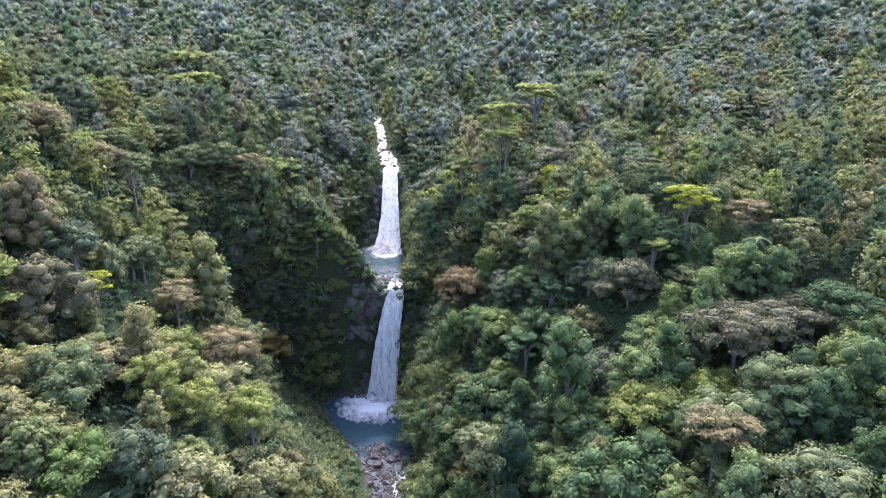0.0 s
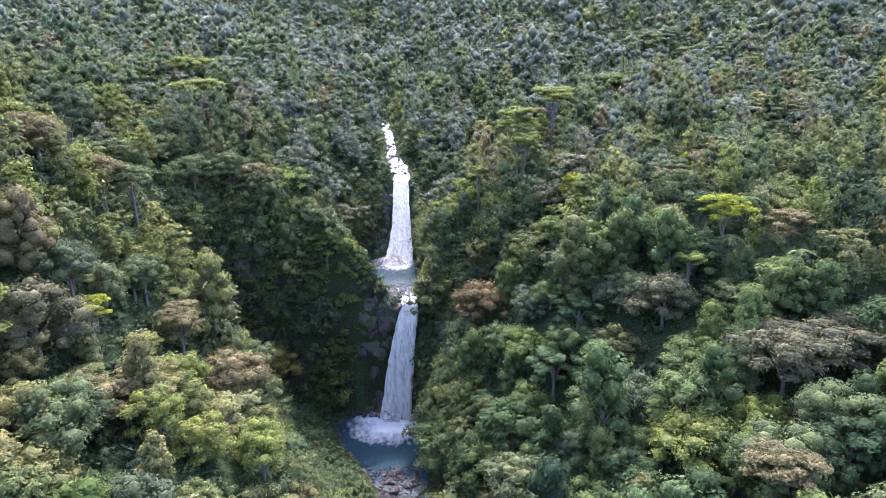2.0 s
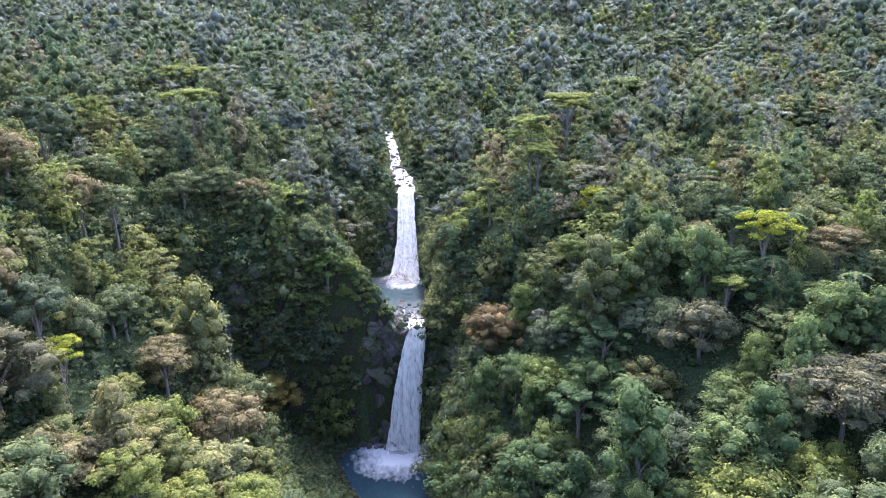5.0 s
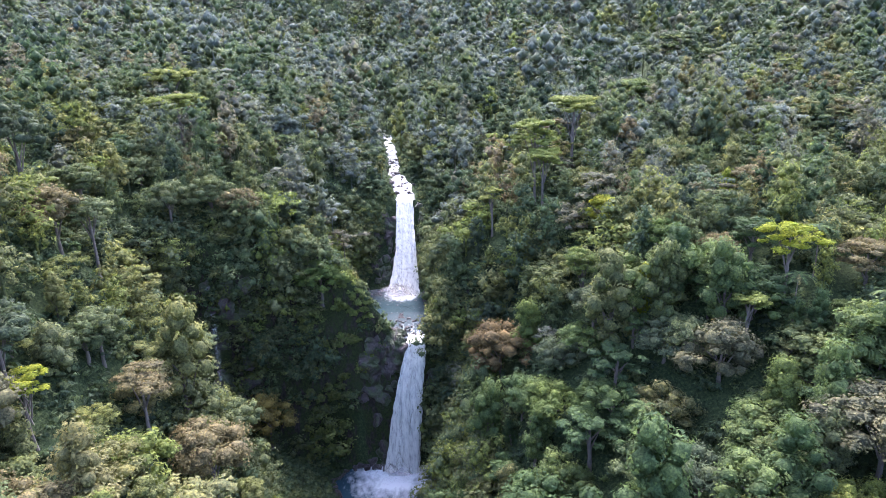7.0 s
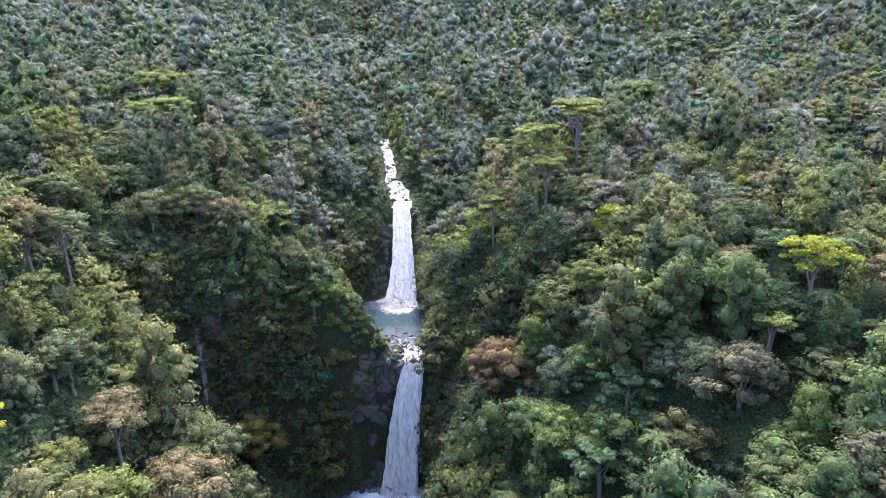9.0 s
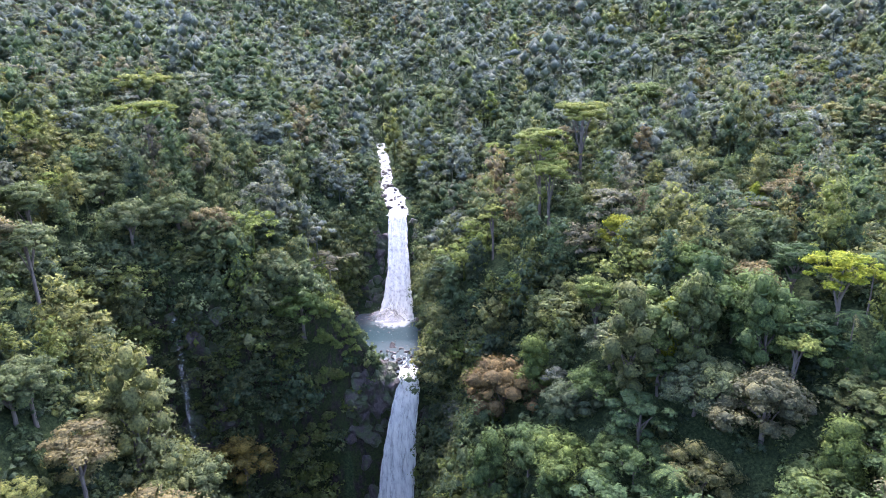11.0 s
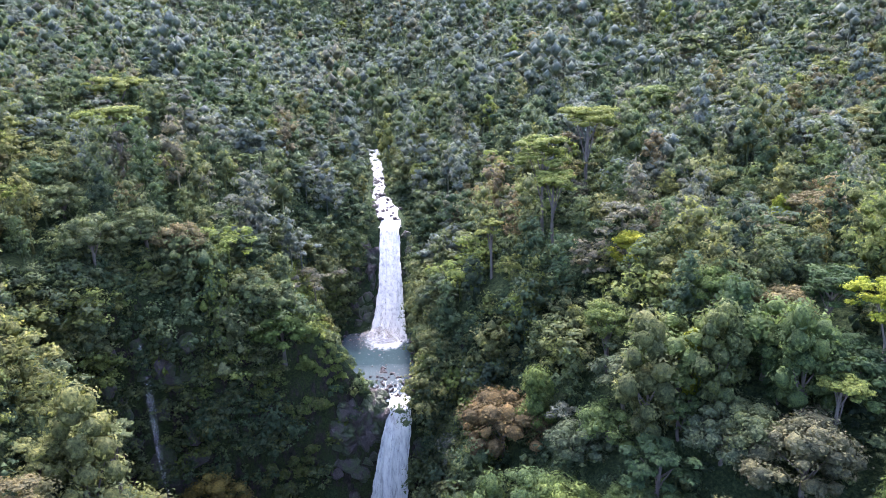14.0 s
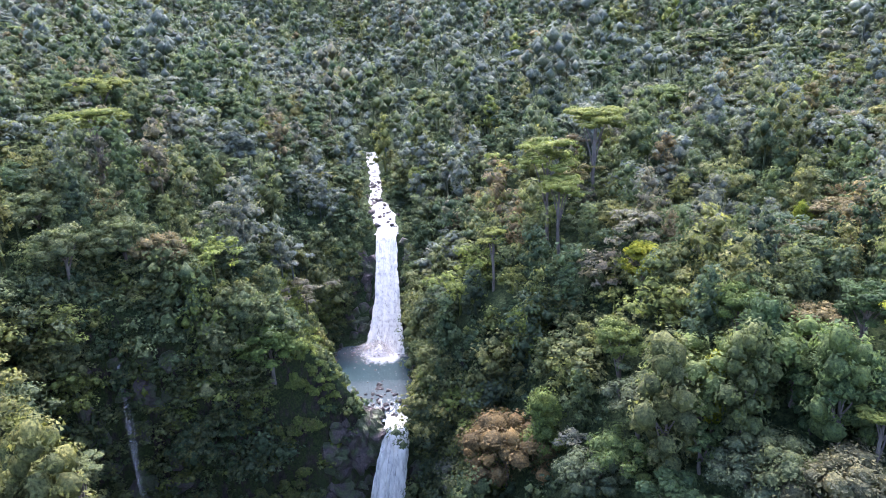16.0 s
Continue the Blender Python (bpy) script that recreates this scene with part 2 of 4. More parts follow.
spray_mat = drops()
bark_mat = bark()
boulder_mat = rock("wet_boulder", None, False, 0.36)
ledge_mat = rock("ledge_rock", (1, 1, 0.7), True, 0.6)
soil_mat = soil()
pool_low = still_water("pool_water", (0.012, 0.026, 0.032), (-25.0, 196.5, 0.0), 18.0)
pool_high = still_water("upper_pool_water", (0.014, 0.026, 0.028), (-23.5, 237.5, 40.0), 8.5)
rapid_high = still_water("upper_rapid_water", (0.022, 0.034, 0.036), (-18.0, 207.0, 39.5), 12.0, 0.4, -0.16, 1.2, 0.80, 0.04)
rapid_mat = still_water("rapid_water", (0.030, 0.038, 0.038), (-12.0, 152.0, 0.0), 9.0, 0.4, -0.22, 1.1, 0.74, 0.12)
fall_mat = white_water("falling_water", 0.06)
foam_mat = veil("churned_water", 0.8, 2.2)
mist_mat = veil("mist", 0.14, 0.5)
thread_mat = white_water("thin_falling_water", 0.85, 0.22)
brook_mat = still_water("brook_water", (0.046, 0.050, 0.046), (-28.0, 700.0, 80.0), 9.0, 0.4, 0.10, 0.9, 0.78, 0.10)


# ---- building helpers ----
def from_arrays(name, verts, faces, mats, picks=None, tint=None, smooth=False):
    """A mesh from arrays: faces is a list of (k, 3) and (k, 4) index arrays; verts of six columns carry their normals."""
    me = bpy.data.meshes.new(name)
    verts = np.asarray(verts, dtype=np.float32)
    normals = verts[:, 3:]
    verts = verts[:, :3]
    faces = [np.asarray(f, dtype=np.int32) for f in faces if len(f)]
    loops = np.concatenate([f.ravel() for f in faces])
    sizes = np.concatenate([np.full(len(f), f.shape[1], dtype=np.int32) for f in faces])
    me.vertices.add(len(verts))
    me.vertices.foreach_set("co", verts.ravel())
    me.loops.add(len(loops))
    me.loops.foreach_set("vertex_index", loops)
    me.polygons.add(len(sizes))
    me.polygons.foreach_set("loop_start", np.concatenate([[0], np.cumsum(sizes)[:-1]]).astype(np.int32))
    me.polygons.foreach_set("loop_total", sizes)
    if smooth:
        me.polygons.foreach_set("use_smooth", np.ones(len(sizes), dtype=bool))
    for m in mats:
        me.materials.append(m)
    if picks is None and len(mats) == len(faces) > 1:
        picks = np.concatenate([np.full(len(f), k) for k, f in enumerate(faces)])
    if picks is not None:
        me.polygons.foreach_set("material_index", np.asarray(picks, dtype=np.int32))
    if tint is not None:
        a = me.attributes.new("tint", "FLOAT", "POINT")
        a.data.foreach_set("value", np.asarray(tint, dtype=np.float32))
    me.update(calc_edges=True)
    if normals.shape[1]:
        me.normals_split_custom_set_from_vertices(normals)
    return me


def part(name, me, parent, label=""):
    ob = new(name, me)
    ob.parent = parent
    return tagged(ob, label) if label else ob


def lattice_noise(seed):
    table = np.random.RandomState(seed).rand(128, 128)

    def value(x, y):
        x, y = np.asarray(x, float), np.asarray(y, float)
        i, j = np.floor(x).astype(int), np.floor(y).astype(int)
        u, v = x - i, y - j
        u, v = u * u * (3 - 2 * u), v * v * (3 - 2 * v)
        a, b = table[i % 128, j % 128], table[(i + 1) % 128, j % 128]
        c, d = table[i % 128, (j + 1) % 128], table[(i + 1) % 128, (j + 1) % 128]
        return (a * (1 - u) + b * u) * (1 - v) + (c * (1 - u) + d * u) * v - 0.5

    return value


wave_a, wave_b = lattice_noise(3), lattice_noise(7)


def rough(x, y, size):
    return wave_a(x / size + 31, y / size + 17) + 0.5 * wave_b(x / size * 2.1 + 5, y / size * 2.1 + 9) + 0.25 * wave_a(x / size * 4.3, y / size * 4.3 + 3)


def ease(a, b, v):
    t = np.clip((v - a) / (b - a), 0, 1)
    return t * t * (3 - 2 * t)


# ---- the mountain: a river gorge with two falls, a spur and two hillsides ----
RIVER_Y = [40, 120, 147, 155, 168, 180, 194, 201, 204, 211, 221, 232, 242, 250, 262, 272, 285, 310, 340, 420, 600]
BANK_L = [-16, -20, -21, -22.5, -27.5, -36.5, -42, -38, -22, -28, -33, -37, -37, -31, -26.8, -28.8, -31.6, -34, -39, -58, -80]
BANK_R = [-2, -6, -8.5, -10, -11, -10.3, -11, -11.5, -13.5, -14.5, -14, -15.5, -16, -17, -20.2, -21.2, -26.8, -29.6, -34, -53, -76]


def bed(y):
    return np.interp(y, [40, 150, 201.5, 203.5, 206, 243, 246, 260, 264, 272, 285, 310, 340, 420, 600, 800], [-4, 0, 0, 38, 39.5, 40, 44, 67, 68, 70, 72.5, 75.5, 79, 92, 140, 200])


def banks(y):
    return np.interp(y, RIVER_Y, BANK_L), np.interp(y, RIVER_Y, BANK_R)


def crest_line(x):
    return np.interp(-x, [20, 32, 39, 47, 60, 78, 92, 130], [118, 127, 136, 146, 159, 171, 176, 178])


def height(x, y):
    """The ground's height."""
    x, y = np.broadcast_arrays(np.asarray(x, float), np.asarray(y, float))
    wob = rough(x, y, 14.0)
    left, right = banks(y)
    zb = bed(y)
    # right hillside
    d = np.maximum(x - right, 0)
    top = np.interp(y, [40, 110, 135, 160, 195, 233, 265, 290, 335, 400, 500, 650, 900], [41, 46, 53, 65, 69, 75, 79, 84, 92, 106, 140, 205, 310])
    steep = np.interp(y, [150, 180, 210, 260, 300], [26.0, 18.0, 13.0, 16.0, 30.0])
    hill = np.interp(y, [196, 206, 230, 260, 300, 360, 458, 600, 900], [12, 38, 47, 58, 70, 82, 97, 150, 320])
    calm = np.exp(-d / 7)
    zq = np.where(y > 200, zb * calm + np.maximum(hill, 38) * (1 - calm), zb)
    zr = zq + (top - zq) * (1 - np.exp(-d / steep)) + 0.08 * d
    # left hillside above the falls
    e = np.maximum(left - x, 0)
    calm = np.exp(-e / 8)
    zb_up = np.maximum(zb, 38.5) * calm + np.maximum(hill, 38.5) * (1 - calm)
    lift = np.interp(y, [196, 206, 220, 240, 260, 300], [18, 18, 21, 18, 12, 4])
    zl_up = zb_up + lift * (1 - np.exp(-e / 12)) + 28 * (1 - np.exp(-e / 45)) + 0.06 * e
    # left below the falls: the spur, then the recess behind it
    spur = 21 * np.exp(-(((e - 30) / 15) ** 2)) * (1 - ease(108, 142, y)) + np.interp(e, [0, 3, 25, 36, 52, 72, 100, 160, 300], [0, 1, 22, 41, 67, 95, 114, 128, 140]) * np.interp(y, [40, 115, 150], [0.82, 0.89, 1.0])
    nook = np.interp(e, [0, 3, 15, 30, 45, 70, 110, 300], [0, 0.6, 9, 20, 36, 72, 102, 140])
    spur = spur + 14 * np.exp(-(((e - 19) / 10) ** 2)) * (1 - ease(112, 142, y)) * ease(60, 90, y)
    crest = crest_line(x)
    zl_low = spur + (nook - spur) * ease(crest - 2, crest + 15, y) + np.minimum(zb, 0)
    brink = np.interp(x, [-130, -95, -70, -45, -28, -10], [184, 189, 196, 199.5, 202, 202]) + 3.5 * wob
    ribs = np.clip((-x - 34) / 6, 0, 1) * np.clip((np.abs(x + 70) - 3) / 5, 0, 1)
    brink = brink + 5.0 * ribs * rough(x, 0 * x + 7.0, 10.0)
    zl = zl_low + (zl_up - zl_low) * ease(brink - 3, brink + 1.5, y)
    # river bed between the banks
    z = np.where(x > right, zr, np.where(x < left, zl, zb))
    inside = np.minimum(x - left, right - x)
    pool = ((y > 160) & (y < 200)) | ((y > 220) & (y < 242))
    z = z - np.where((inside > 0), np.where(pool, 1.6, 0.5) * np.clip(inside / 2.5, 0, 1), 0)
    away = np.clip(-inside / 6, 0, 1)
    return z + away * (3.5 * rough(x, y, 30.0) + 1.4 * wob) + away * np.clip((y - 260) / 200, 0, 1) * 22 * rough(x, y, 120.0)


def spread(stops):
    """Grid lines: (start, end, step) stretches joined."""
    return np.concatenate([np.arange(a, b, s) for a, b, s in stops])


gx = spread([(-1500, -500, 60), (-500, -160, 14), (-160, -100, 3), (-100, 60, 1.25), (60, 140, 3), (140, 500, 14), (500, 1560, 60)])
gy = spread([(-700, -60, 40), (-60, 60, 8), (60, 140, 2.5), (140, 194, 1.5), (194, 208, 0.6), (208, 242, 1.5), (242, 266, 0.9), (266, 330, 3), (330, 560, 8), (560, 1700, 40)])
GX, GY = np.meshgrid(gx, gy)
GZ = height(GX, GY)
n_x, n_y = len(gx), len(gy)
idx = np.arange(n_x * n_y).reshape(n_y, n_x)
quads = np.stack([idx[:-1, :-1].ravel(), idx[:-1, 1:].ravel(), idx[1:, 1:].ravel(), idx[1:, :-1].ravel()], 1)
ground = new("ground", from_arrays("ground", np.stack([GX.ravel(), GY.ravel(), GZ.ravel()], 1), [quads], [soil_mat], smooth=True))
tagged(ground, "mossy mountain gorge ground with dark rock cliffs", "ground", kind="structure")


# ---- water ----
def sheet(name, y0, y1, z, mat, label, wide=1.5, step=1.0):
    ys = np.arange(y0, y1 + 0.01, step)
    left, right = banks(ys)
    left, right = left + 1.2 * rough(ys, ys * 0 + 3.0, 4.0), right + 1.2 * rough(ys, ys * 0 + 60.0, 4.0)
    u = np.linspace(0, 1, 24)
    X = (left - wide)[:, None] * (1 - u) + (right + wide)[:, None] * u
    Y = np.repeat(ys[:, None], 24, 1)
    Z = np.full_like(X, 0.0) + (z(ys)[:, None] if callable(z) else z) + 0.12 * rough(X, Y, 1.2)
    k = np.arange(X.size).reshape(X.shape)
    q = np.stack([k[:-1, :-1].ravel(), k[:-1, 1:].ravel(), k[1:, 1:].ravel(), k[1:, :-1].ravel()], 1)
    ob = new(name, from_arrays(name, np.stack([X.ravel(), Y.ravel(), Z.ravel()], 1), [q], [mat], smooth=True))
    return tagged(ob, label, "water", kind="structure")


sheet("water_lower_pool", 166, 203, -0.25, pool_low, "dark slate-blue plunge pool with foam under the fall")
sheet("water_outflow", -120, 166, lambda y: bed(y) - 0.2, rapid_mat, "shallow river rapids running out of the pool")
sheet("water_upper_pool", 222.5, 245, 39.9, pool_high, "pale grey-green pool under the upper fall")
sheet("water_between", 204.8, 224, lambda y: np.interp(y, [204.8, 220, 224], [38.95, 39.92, 39.82]), rapid_high, "white rapids between the two falls", -0.3)
sheet("water_upper_stream", 260, 345, lambda y: bed(y) + 0.1, brook_mat, "steep white mountain stream above the falls", -0.4, 0.5)


def fall(name, path, widths, mat, label, strands=4, seed=1, spray=None):
    """A fall of several layers of water, each a bowed, ragged sheet. path: (x, y, z) down the middle."""
    rng = np.random.RandomState(seed)
    path = np.array(path, float)
    s = np.linspace(0, 1, 46)
    k = np.linspace(0, 1, len(path))
    mid = np.stack([np.interp(s, k, path[:, i]) for i in range(3)], 1)
    w = np.interp(s, np.linspace(0, 1, len(widths)), widths)
    empty = new(name)
    tagged(empty, label, "waterfall")
    for layer in range(strands):
        cols = 18 if layer == 0 else 8
        u = np.linspace(-0.5, 0.5, cols)
        span = 0.8 if layer == 0 else rng.uniform(0.10, 0.34)
        off = 0 if layer == 0 else (rng.choice([-1, 1]) * rng.uniform(0.30, 0.46) if layer % 2 else rng.uniform(-0.4, 0.4))
        ragged = 1 + 0.5 * rough(s * 46 + layer * 7, s * 0 + layer * 3.1, 1.7)
        X = mid[:, None, 0] + (u[None] * span * ragged[:, None] + off) * w[:, None]
        ridge = rough(X * 1.0 + layer * 9, s[:, None] * 9 + layer, 1.3)
        Y = mid[:, None, 1] - (0 if layer == 0 else rng.uniform(0.25, 0.8)) - (0.7 if layer == 0 else 0.25) * np.sqrt(np.clip(1 - (2 * u[None]) ** 2, 0, 1)) - 0.45 * ridge
        X = X + 0.5 * (rough(s * 40 + layer * 3, s * 0 + layer, 4.0) * s)[:, None]
        Z = np.repeat(mid[:, None, 2], cols, 1)
        i = np.arange(X.size).reshape(X.shape)
        q = np.stack([i[:-1, :-1].ravel(), i[1:, :-1].ravel(), i[1:, 1:].ravel(), i[:-1, 1:].ravel()], 1)
        part("water_curtain", from_arrays("water_curtain", np.stack([X.ravel(), Y.ravel(), Z.ravel()], 1), [q], [mat], tint=np.repeat((np.abs(2 * u[None]) ** 2.6), len(s), 0).ravel(), smooth=True), empty)
    if spray:
        # foam heaped where the fall lands, and thin veils of mist over it
        foot = path[-1] + np.array([0, 0, 0.9])
        rings, arms = 14, 36
        f, a = np.meshgrid(np.linspace(0, 1, rings), np.linspace(0, 2 * math.pi, arms, endpoint=False), indexing="ij")
        reach = widths[-1]
        for heap, (wide, high, drift, mat_of) in enumerate([(0.46, 2.2, 0.0, foam_mat), (0.74, 0.7, -1.0, foam_mat), (0.75, 6.5, -0.6, mist_mat), (1.1, 4.2, -2.0, mist_mat), (1.5, 2.6, -3.4, mist_mat)]):
            lump = 1 + 0.5 * rough(np.cos(a) * 5 + heap * 11, np.sin(a) * 5 + f * 7, 2.2)
            X = foot[0] + np.cos(a) * f * wide * reach * lump + drift
            Y = foot[1] - 0.6 + np.sin(a) * f * wide * reach * 0.55 * lump
            Z = foot[2] + high * np.clip(1 - f, 0, 1) ** 1.2 * (0.85 + 0.9 * rough(X * 2, Y * 2, 1.6)) - 0.9 * f
            k = np.arange(X.size).reshape(X.shape)
            nxt = np.roll(k, -1, axis=1)
            q = np.stack([k[:-1].ravel(), k[1:].ravel(), nxt[1:].ravel(), nxt[:-1].ravel()], 1)
            misty = mat_of is mist_mat
            part("mist" if misty else "splash", from_arrays("mist" if misty else "splash", np.stack([X.ravel(), Y.ravel(), Z.ravel()], 1), [q], [mat_of], tint=f.ravel(), smooth=True), empty, "thin veil of white mist" if misty else "churning white splash")
        # flying drops thrown out round the plunge
        count, reach, rise = spray
        foot = path[-1]
        r, a = reach * rng.rand(count) ** 1.3, rng.uniform(0, 6.283, count)
        z = rise * rng.rand(count) ** 2.2 * np.clip(1.25 - r / reach, 0, 1)
        c = np.stack([foot[0] + r * np.cos(a) * 1.15 - 0.1 * reach, foot[1] + r * np.sin(a) * 0.7 - 0.6, np.maximum(foot[2] + z, foot[2] + 0.05)], 1)
        tri = rng.normal(size=(count, 3, 3)) * rng.uniform(0.015, 0.05, (count, 1, 1))
        part("spray", from_arrays("spray", (c[:, None] + tri).reshape(-1, 3), [np.arange(count * 3).reshape(-1, 3)], [spray_mat]), empty, "fine white spray")
    return empty


fall("waterfall", [(-17.4, 206.5, 39.6), (-17.6, 203.2, 38.6), (-18.2, 201.4, 34), (-20.0, 200.0, 24), (-21.6, 199.2, 12), (-22.8, 198.2, -1.0)], [4.2, 4.7, 5.7, 6.8, 8.0, 9.4], fall_mat, "tall white waterfall plunging into the lower pool", 15, 1, (3600, 8.0, 8.0))
fall("waterfall", [(-23.4, 263, 68.4), (-23.4, 259.5, 67.2), (-23.2, 253, 59), (-23.0, 247, 51), (-23.2, 242.5, 45), (-23.9, 238.0, 39.2)], [5.8, 5.6, 6.0, 7.0, 8.8, 11.0], fall_mat, "white waterfall spreading into the upper pool", 15, 2, (4500, 7.5, 9.0))
fall("side_waterfall", [(-71.0, 197.2, 62), (-70.8, 194.8, 58), (-70.2, 193.4, 46), (-69.8, 192.6, 36), (-68.6, 191.8, 22)], [1.2, 1.8, 2.2, 1.4, 1.4], thread_mat, "thin veil of water down the shaded cliff", 5, 3)


# ---- trees ----
GOLD = (1 + 5 ** 0.5) / 2
BUD_V = np.array([(0, a, b) for a in (-1, 1) for b in (-GOLD, GOLD)] + [(a, b, 0) for a in (-1, 1) for b in (-GOLD, GOLD)] + [(b, 0, a) for a in (-1, 1) for b in (-GOLD, GOLD)], float) / math.hypot(1, GOLD)
BUD_F = []
for tri in itertools.combinations(range(12), 3):
    pa, pb, pc = (BUD_V[k] for k in tri)
    if max(np.linalg.norm(pa - pb), np.linalg.norm(pb - pc), np.linalg.norm(pc - pa)) < 1.2:
        BUD_F.append(tri if np.dot(np.cross(pb - pa, pc - pa), pa + pb + pc) > 0 else tri[::-1])
BUD_F = np.array(BUD_F)
OCT_V = np.array([(1, 0, 0), (0, 1, 0), (-1, 0, 0), (0, -1, 0), (0, 0, 1), (0, 0, -1)], float)
OCT_F = np.array([(0, 1, 4), (1, 2, 4), (2, 3, 4), (3, 0, 4), (1, 0, 5), (2, 1, 5), (3, 2, 5), (0, 3, 5)])


def crown_cloud(rng, form, radius, tall, clumps, leaves, leaf, fine=True, ragged=1.0):
    """Leaf sprays over clumps of a crown of that radius; z 0 is the crown's underside. Returns vertices, inner faces and spray faces."""
    f = (np.arange(clumps) + rng.uniform(0.1, 0.9, clumps)) / clumps
    a = np.arange(clumps) * 2.39996 + rng.uniform(-0.5, 0.5, clumps)
    lobe = 1 + 0.22 * np.sin(2 * a + rng.uniform(0, 6)) + 0.16 * np.sin(3 * a + rng.uniform(0, 6))
    if form == "umbrella":
        # flat plates in two or three tiers
        tier = rng.choice([0.0, 0.0, 0.30, 0.55], clumps)
        r = radius * np.sqrt(f) * lobe * (1 - 0.25 * tier)
        z = tall * (0.86 - 0.30 * f ** 2 - tier) + rng.uniform(-0.06, 0.06, clumps) * tall
        size = radius * rng.uniform(0.17, 0.33, clumps)
        flat = 0.42
    elif form == "column":
        # a stem wrapped in hanging leaves
        z = tall * (0.03 + 0.93 * f)
        r = radius * (0.75 * np.sin(math.pi * np.minimum(0.25 + 0.72 * f, 1)) + 0.1) * rng.uniform(0.4, 1.1, clumps) * lobe
        size = radius * rng.uniform(0.28, 0.52, clumps)
        flat = 1.05
    else:
        up = 1 - 1.55 * f
        r = radius * 0.86 * np.sqrt(np.maximum(1 - up * up, 0.02)) * rng.uniform(0.8, 1.12, clumps) * lobe
        z = tall * (0.42 + 0.46 * up) + rng.uniform(-0.06, 0.06, clumps) * tall
        size = radius * rng.uniform(0.20, 0.40, clumps)
        flat = 0.55 if form == "flat" else 0.72
    centres = np.stack([r * np.cos(a), r * np.sin(a), z], 1)
    # a middle mass that the outer clumps grow from
    centres[0], size[0] = (0, 0, tall * (0.62 if form == "umbrella" else 0.5)), radius * (0.3 if form == "umbrella" else 0.5)
    bv, bf = (BUD_V, BUD_F) if fine else (OCT_V, OCT_F)
    jag = rng.uniform(0.72, 1.1, (clumps, len(bv), 1))
    core_v = (centres[:, None] + bv[None] * jag * size[:, None, None] * np.array([1, 1, flat]) * (0.64 if ragged > 0.9 and not fine else 0.8)).reshape(-1, 3)
    core_f = (bf[None] + (np.arange(clumps) * len(bv))[:, None, None]).reshape(-1, 3)
    # sprays of leaves, laid like shingles over each clump
    n = clumps * leaves
    share = size ** 1.7
    which = rng.choice(clumps, n, p=share / share.sum())
    d = rng.normal(size=(n, 3))
    d[:, 2] = np.where(d[:, 2] < -0.25, -d[:, 2] * 0.7, d[:, 2])
    d /= np.linalg.norm(d, axis=1)[:, None]
    pos = centres[which] + d * np.array([1, 1, flat]) * (size[which] * rng.uniform(0.94 - 0.14 * ragged, 0.98 + 0.26 * ragged, n))[:, None]
    nor = d * np.array([1, 1, 1 / flat]) * 0.8 + np.array([0, 0, 0.35]) + rng.normal(size=(n, 3)) * 0.34 * ragged
    nor /= np.linalg.norm(nor, axis=1)[:, None]
    along = np.cross(nor, rng.normal(size=(n, 3)))
    along /= np.linalg.norm(along, axis=1)[:, None] + 1e-9
    across = np.cross(nor, along)
    s = (leaf * rng.uniform(0.55, 1.4, n))[:, None]
    pts = np.stack([pos + along * s * 0.75, pos - along * s * 0.5 + across * s * 0.55, pos - along * s * 0.4 - across * s * 0.55], 1)
    faces = np.arange(n * 3).reshape(n, 3) + len(core_v)
    # sprays are shaded with the roundness of their clump
    soft = d * np.array([1, 1, 1 / flat]) * (1.5 - 0.6 * ragged) + nor * 0.8 * ragged
    soft /= np.linalg.norm(soft, axis=1)[:, None]
    core_n = core_v - np.repeat(centres, len(bv), 0)
    core_n /= np.linalg.norm(core_n, axis=1)[:, None] + 1e-9
    return np.concatenate([np.c_[core_v, core_n], np.c_[pts.reshape(-1, 3), np.repeat(soft, 3, 0)]]), core_f, faces


